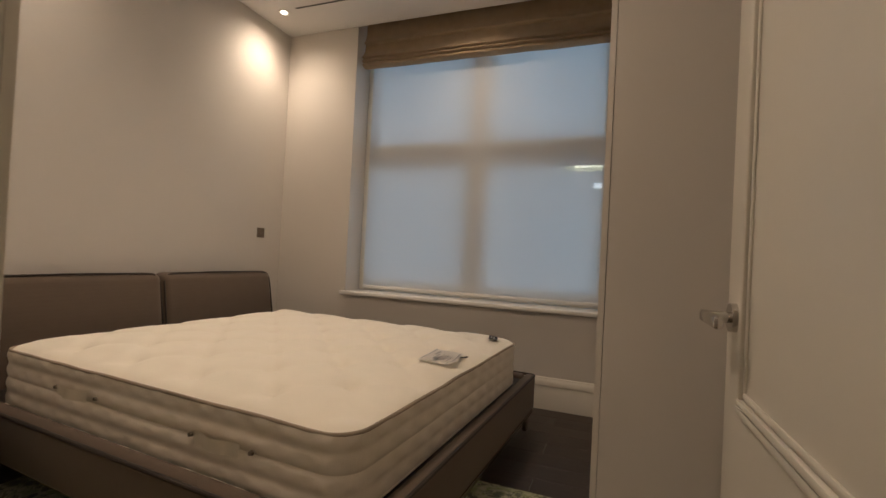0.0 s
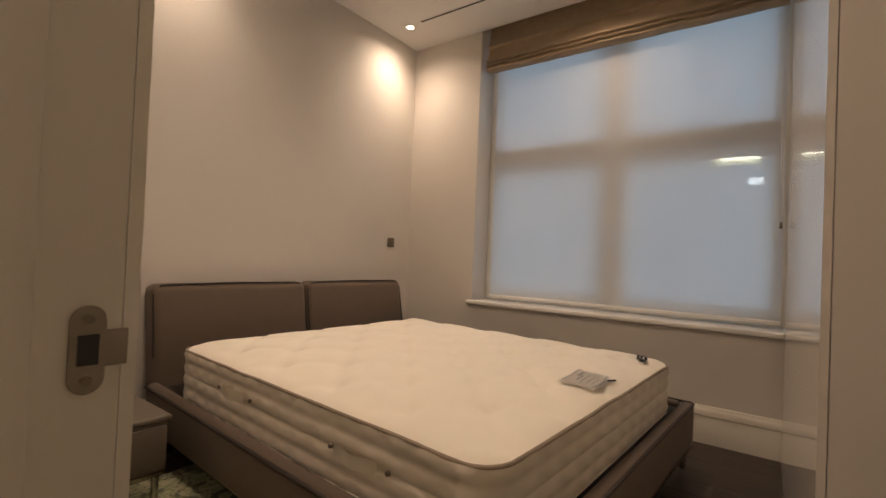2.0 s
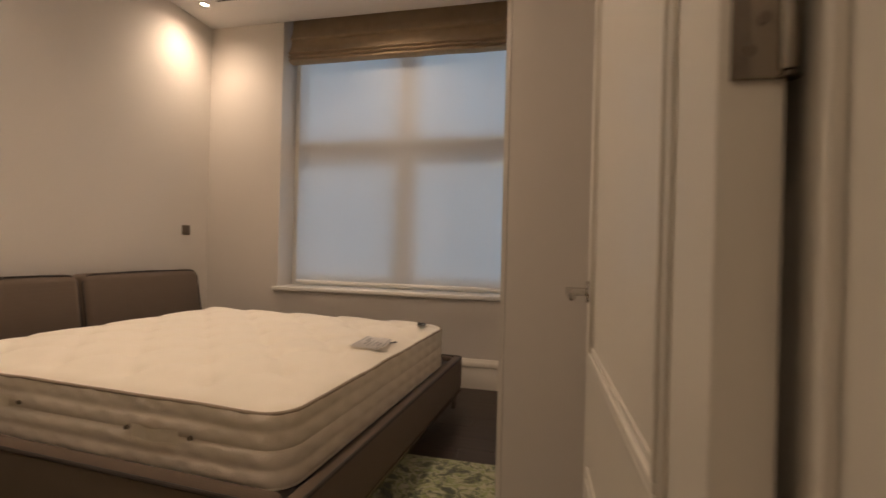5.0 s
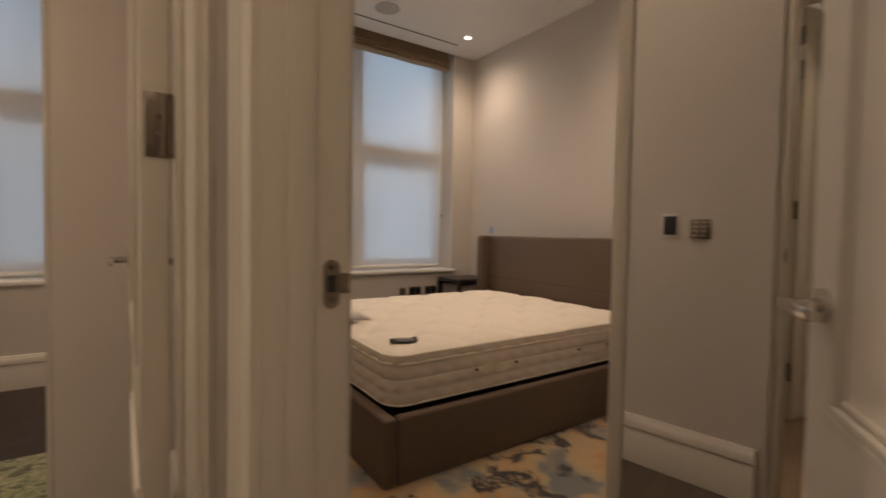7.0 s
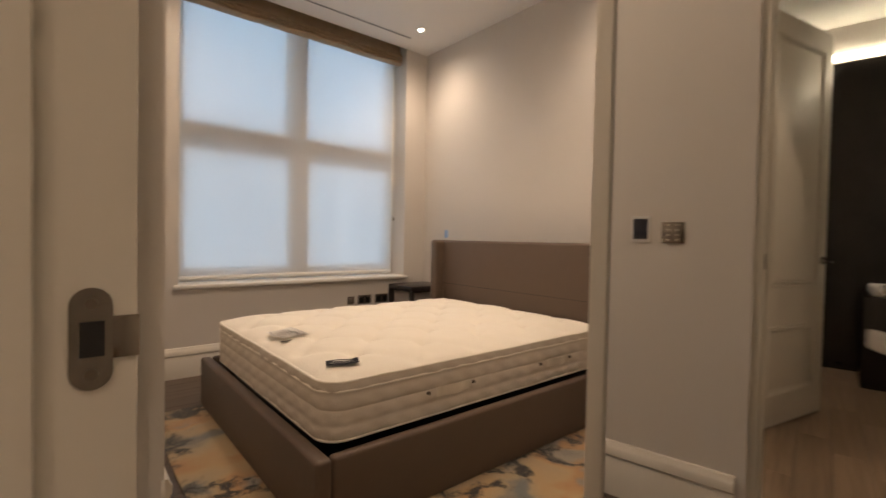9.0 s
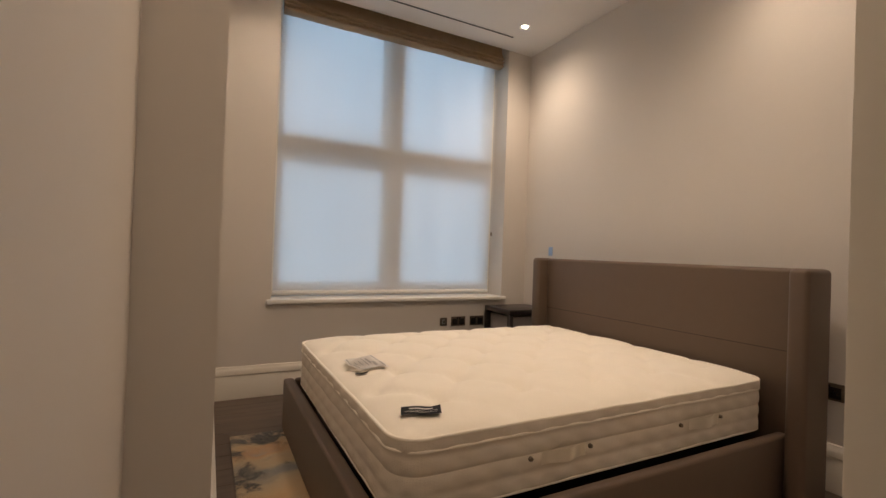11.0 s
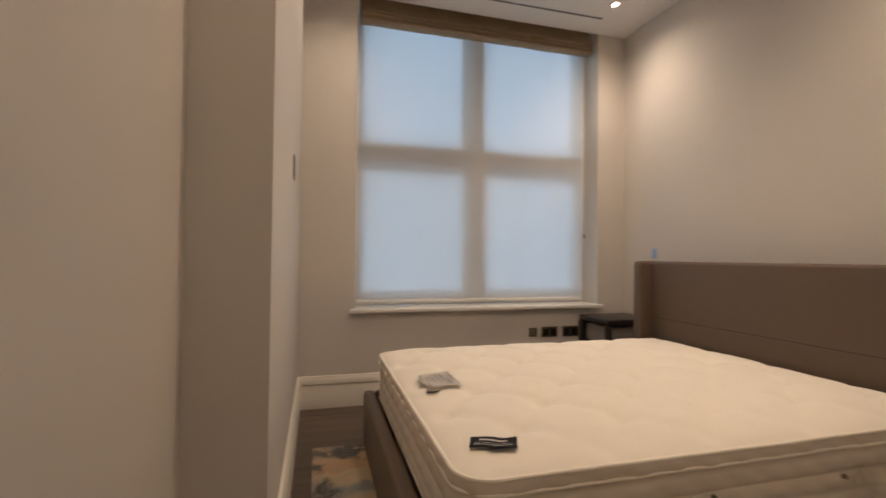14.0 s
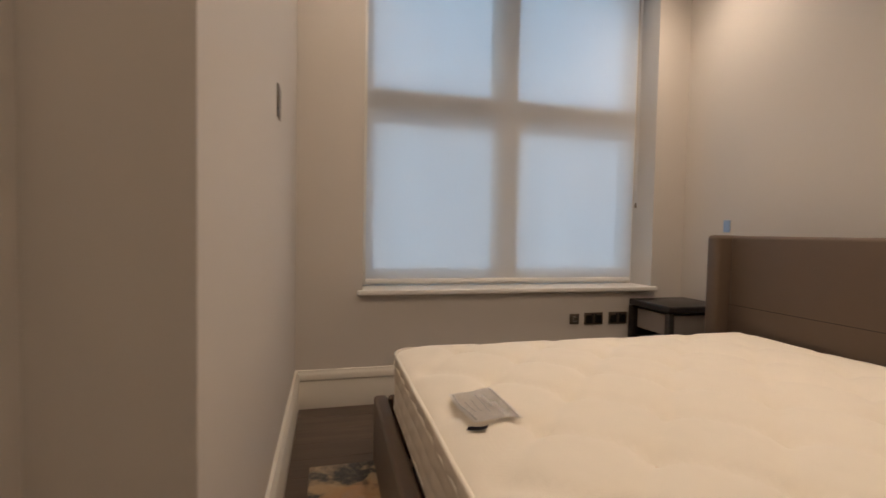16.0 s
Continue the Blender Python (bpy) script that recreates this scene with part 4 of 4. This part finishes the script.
plate("wall_socket", "bronze double socket under the window sill beside the nightstand", "socket", (3.290, YW, 0.493), 0, 0.147, 0.086, BRONZE, "socket")
plate("wall_socket", "bronze double socket beside the winged headboard", "socket", (BE, 0.99 + 0.20, 0.490), -90, 0.147, 0.086, BRONZE, "socket")
plate("data_socket", "bronze outlet plate with a white insert beside the headboard", "socket", (BE, 1.02, 0.495), -90, 0.086, 0.086, BRONZE, "switch")
plate("keypad", "satin metal lighting keypad on the lobby wall", "keypad", (LE, 0.187, 1.165), -90, 0.086, 0.086, STEEL, "keypad")
plate("keypad", "satin metal lighting keypad on the bedroom wall by the door", "keypad", (0.855, 0.375, 1.153), 90, 0.086, 0.086, STEEL, "keypad")
plate("thermostat", "white room thermostat with a dark screen on the bedroom wall", "thermostat", (0.855, 0.50, 1.168), 90, 0.078, 0.11, WHITE, "thermostat")
plate("wall_plate", "satin metal wall plate on the pale bedroom wall", "wall plate", (BW, 2.65, 1.56), 90, 0.086, 0.12, STEEL, "keypad")
plate("light_switch", "small switch plate under pale blue film above the headboard", "light switch", (BE, 3.29, 1.16), -90, 0.05, 0.08, material("blue_film", (0.35, 0.5, 0.75), 0.2, 0, 20, 0.05))


# ---- ceiling fittings ----
def downlight(x, y):
    d = thing("ceiling_downlight", "small round recessed ceiling downlight, lit", "ceiling light", "recessed downlights", (x, y, CEIL))
    bm = bmesh.new()
    bmesh.ops.create_cone(bm, segments=32, radius1=0.046, radius2=0.040, depth=0.006, cap_ends=False, matrix=pose(0, 0, -0.003))
    bmesh.ops.create_cone(bm, segments=32, radius1=0.040, radius2=0.026, depth=0.004, cap_ends=False, matrix=pose(0, 0, -0.004))
    part("trim_ring", bm, SILL, d)
    bm = bmesh.new()
    bmesh.ops.create_cone(bm, segments=24, radius1=0.026, radius2=0.026, depth=0.002, cap_ends=True, matrix=pose(0, 0, -0.002))
    part("lens", bm, LAMPGLOW, d, "glowing lamp")
    return d


# the added, guessed lamps get a fitting as well
for lx, ly, lw in LAMPS_A + LAMPS_B + LAMPS_L:
    downlight(lx, ly)


def slot(x0, x1, y):
    s = thing("slot_diffuser", "narrow black linear air slot in the white ceiling", "air vent", "ceiling air slots", (0, 0, 0))
    part("slot", boxes((x0, x1, y - 0.011, y + 0.011, CEIL - 0.002, CEIL + 0.002)), BLACK, s, "black slot")
    part("frame", boxes((x0 - 0.005, x1 + 0.005, y - 0.017, y - 0.011, CEIL - 0.003, CEIL + 0.002), (x0 - 0.005, x1 + 0.005, y + 0.011, y + 0.017, CEIL - 0.003, CEIL + 0.002)), SILL, s)


slot(-2.184, -0.35, 3.257)
slot(1.75, 3.432, 3.43)
sp = thing("ceiling_speaker", "round grey ceiling speaker grille", "speaker", "", (2.465, 3.165, CEIL))
bm = bmesh.new()
bmesh.ops.create_cone(bm, segments=40, radius1=0.108, radius2=0.104, depth=0.006, cap_ends=True, matrix=pose(0, 0, -0.003))
part("grille", bm, material("speaker_mesh", (0.45, 0.44, 0.42), 0.7, 0, 60, 0.1, 0.8, 900), sp)
bm = bmesh.new()
bmesh.ops.create_cone(bm, segments=40, radius1=0.118, radius2=0.112, depth=0.004, cap_ends=False, matrix=pose(0, 0, -0.002))
part("rim", bm, SILL, sp)

# ---- mirrored wardrobe in the entry of the second bedroom ----
wd = thing("mirror_wardrobe", "tall mirror-fronted wardrobe with a cream painted end stile", "wardrobe", "", (1.79, 0.35, 0), 0)
part("end_stile", boxes((0, 0.05, -0.046, 0.0, 0, CEIL - 0.003), bevel=0.002), JOINERY, wd)
part("carcass", boxes((0.10, 0.58, -1.95, -0.105, 0.0, CEIL - 0.003)), JOINERY, wd)
for k in range(3):
    d = part("mirror_door", boxes((0.0, 0.020, -0.615, 0.0, 0.02, CEIL - 0.03), bevel=0.001), JOINERY, wd)
    part("mirror_panel", boxes((-0.0045, -0.0005, -0.613, -0.002, 0.022, CEIL - 0.032)), MIRROR, d, "clear mirror glass")
    d.matrix_basis = pose(0.008, -0.050, 0, 0, 0, 5.2) if k == 0 else pose(0.066, -0.05 - k * 0.62, 0)

# ---- bathroom glimpsed in the mirror ----
structure("wall_bathroom_stone", boxes((AW + 0.002, AW + 0.02, -2.298, LN - 0.002, 0.0, 2.76)), STONE, "wall", "polished dark stone bathroom wall")
structure("wall_bathroom_stone_side", boxes((AW + 0.022, -0.45, LN - 0.022, LN - 0.002, 0.0, 2.76)), STONE, "wall", "polished dark stone bathroom wall")
cove = thing("cove_light", "warm strip of cove lighting above the dark bathroom wall", "light strip", "", (0, 0, 0))
part("led_strip", boxes((AW + 0.022, AW + 0.05, -2.2, LN - 0.03, 2.78, 2.83)), LEDGLOW, cove)
basin = thing("basin", "white bathroom basin on a dark vanity", "basin", "", (-2.2, -0.82, 0))
part("vanity", boxes((-0.25, 0.25, -0.45, 0.45, 0.0, 0.72), bevel=0.004), STONE, basin)
part("bowl", boxes((-0.25, 0.25, -0.4, 0.4, 0.722, 0.80), bevel=0.02, segs=3), WHITE, basin, "white ceramic bowl")

# ---- floor planks ----
rng = random.Random(4)


def planks(mat, x0, x1, y0, y1, width, length, along="y"):
    """Boards in staggered rows, each an object on shared meshes."""
    made = {}
    span = (x0, x1, y0, y1) if along == "y" else (y0, y1, x0, x1)
    rows = max(1, round((span[1] - span[0]) / width))
    w = (span[1] - span[0]) / rows
    for i in range(rows):
        v = span[2] - rng.choice((0.0, 0.25, 0.5, 0.75)) * length
        while v < span[3] - 1e-3:
            a, b = max(v, span[2]), min(v + length, span[3])
            v += length
            if b - a < 0.02:
                continue
            key = round(b - a, 2)
            if key not in made:
                bm = boxes((-w / 2 + 0.0007, w / 2 - 0.0007, -(b - a) / 2 + 0.0007, (b - a) / 2 - 0.0007, -0.019, 0.0), bevel=0.0012, segs=1)
                made[key] = mesh_of("plank", bm, mat, False)
            c, u = (a + b) / 2, span[0] + (i + 0.5) * w
            share("plank", made[key], floor, pose(u, c, 0) if along == "y" else pose(c, u, 0, 0, 0, 90))


planks(FLOOR_A, AW, AE, 0.50, YW, 0.16, 1.5, "x")
planks(FLOOR_A, AE, 0.70, 0.50, NIB, 0.16, 1.2, "x")
planks(FLOOR_B, BW, BE, NIB, YW, 0.16, 1.5, "x")
planks(FLOOR_B, 0.855, BE, 0.35, NIB, 0.16, 1.5, "x")
planks(FLOOR_B, 0.855, 1.80, -2.3, 0.35, 0.16, 1.2, "x")
planks(FLOOR_L, AW, 0.855, -2.3, LN, 0.15, 0.9, "x")
planks(FLOOR_L, -0.23, 0.66, LN, 0.50, 0.15, 0.9, "x")
planks(FLOOR_B, LE, 0.855, LN, 0.50, 0.12, 0.9, "y")
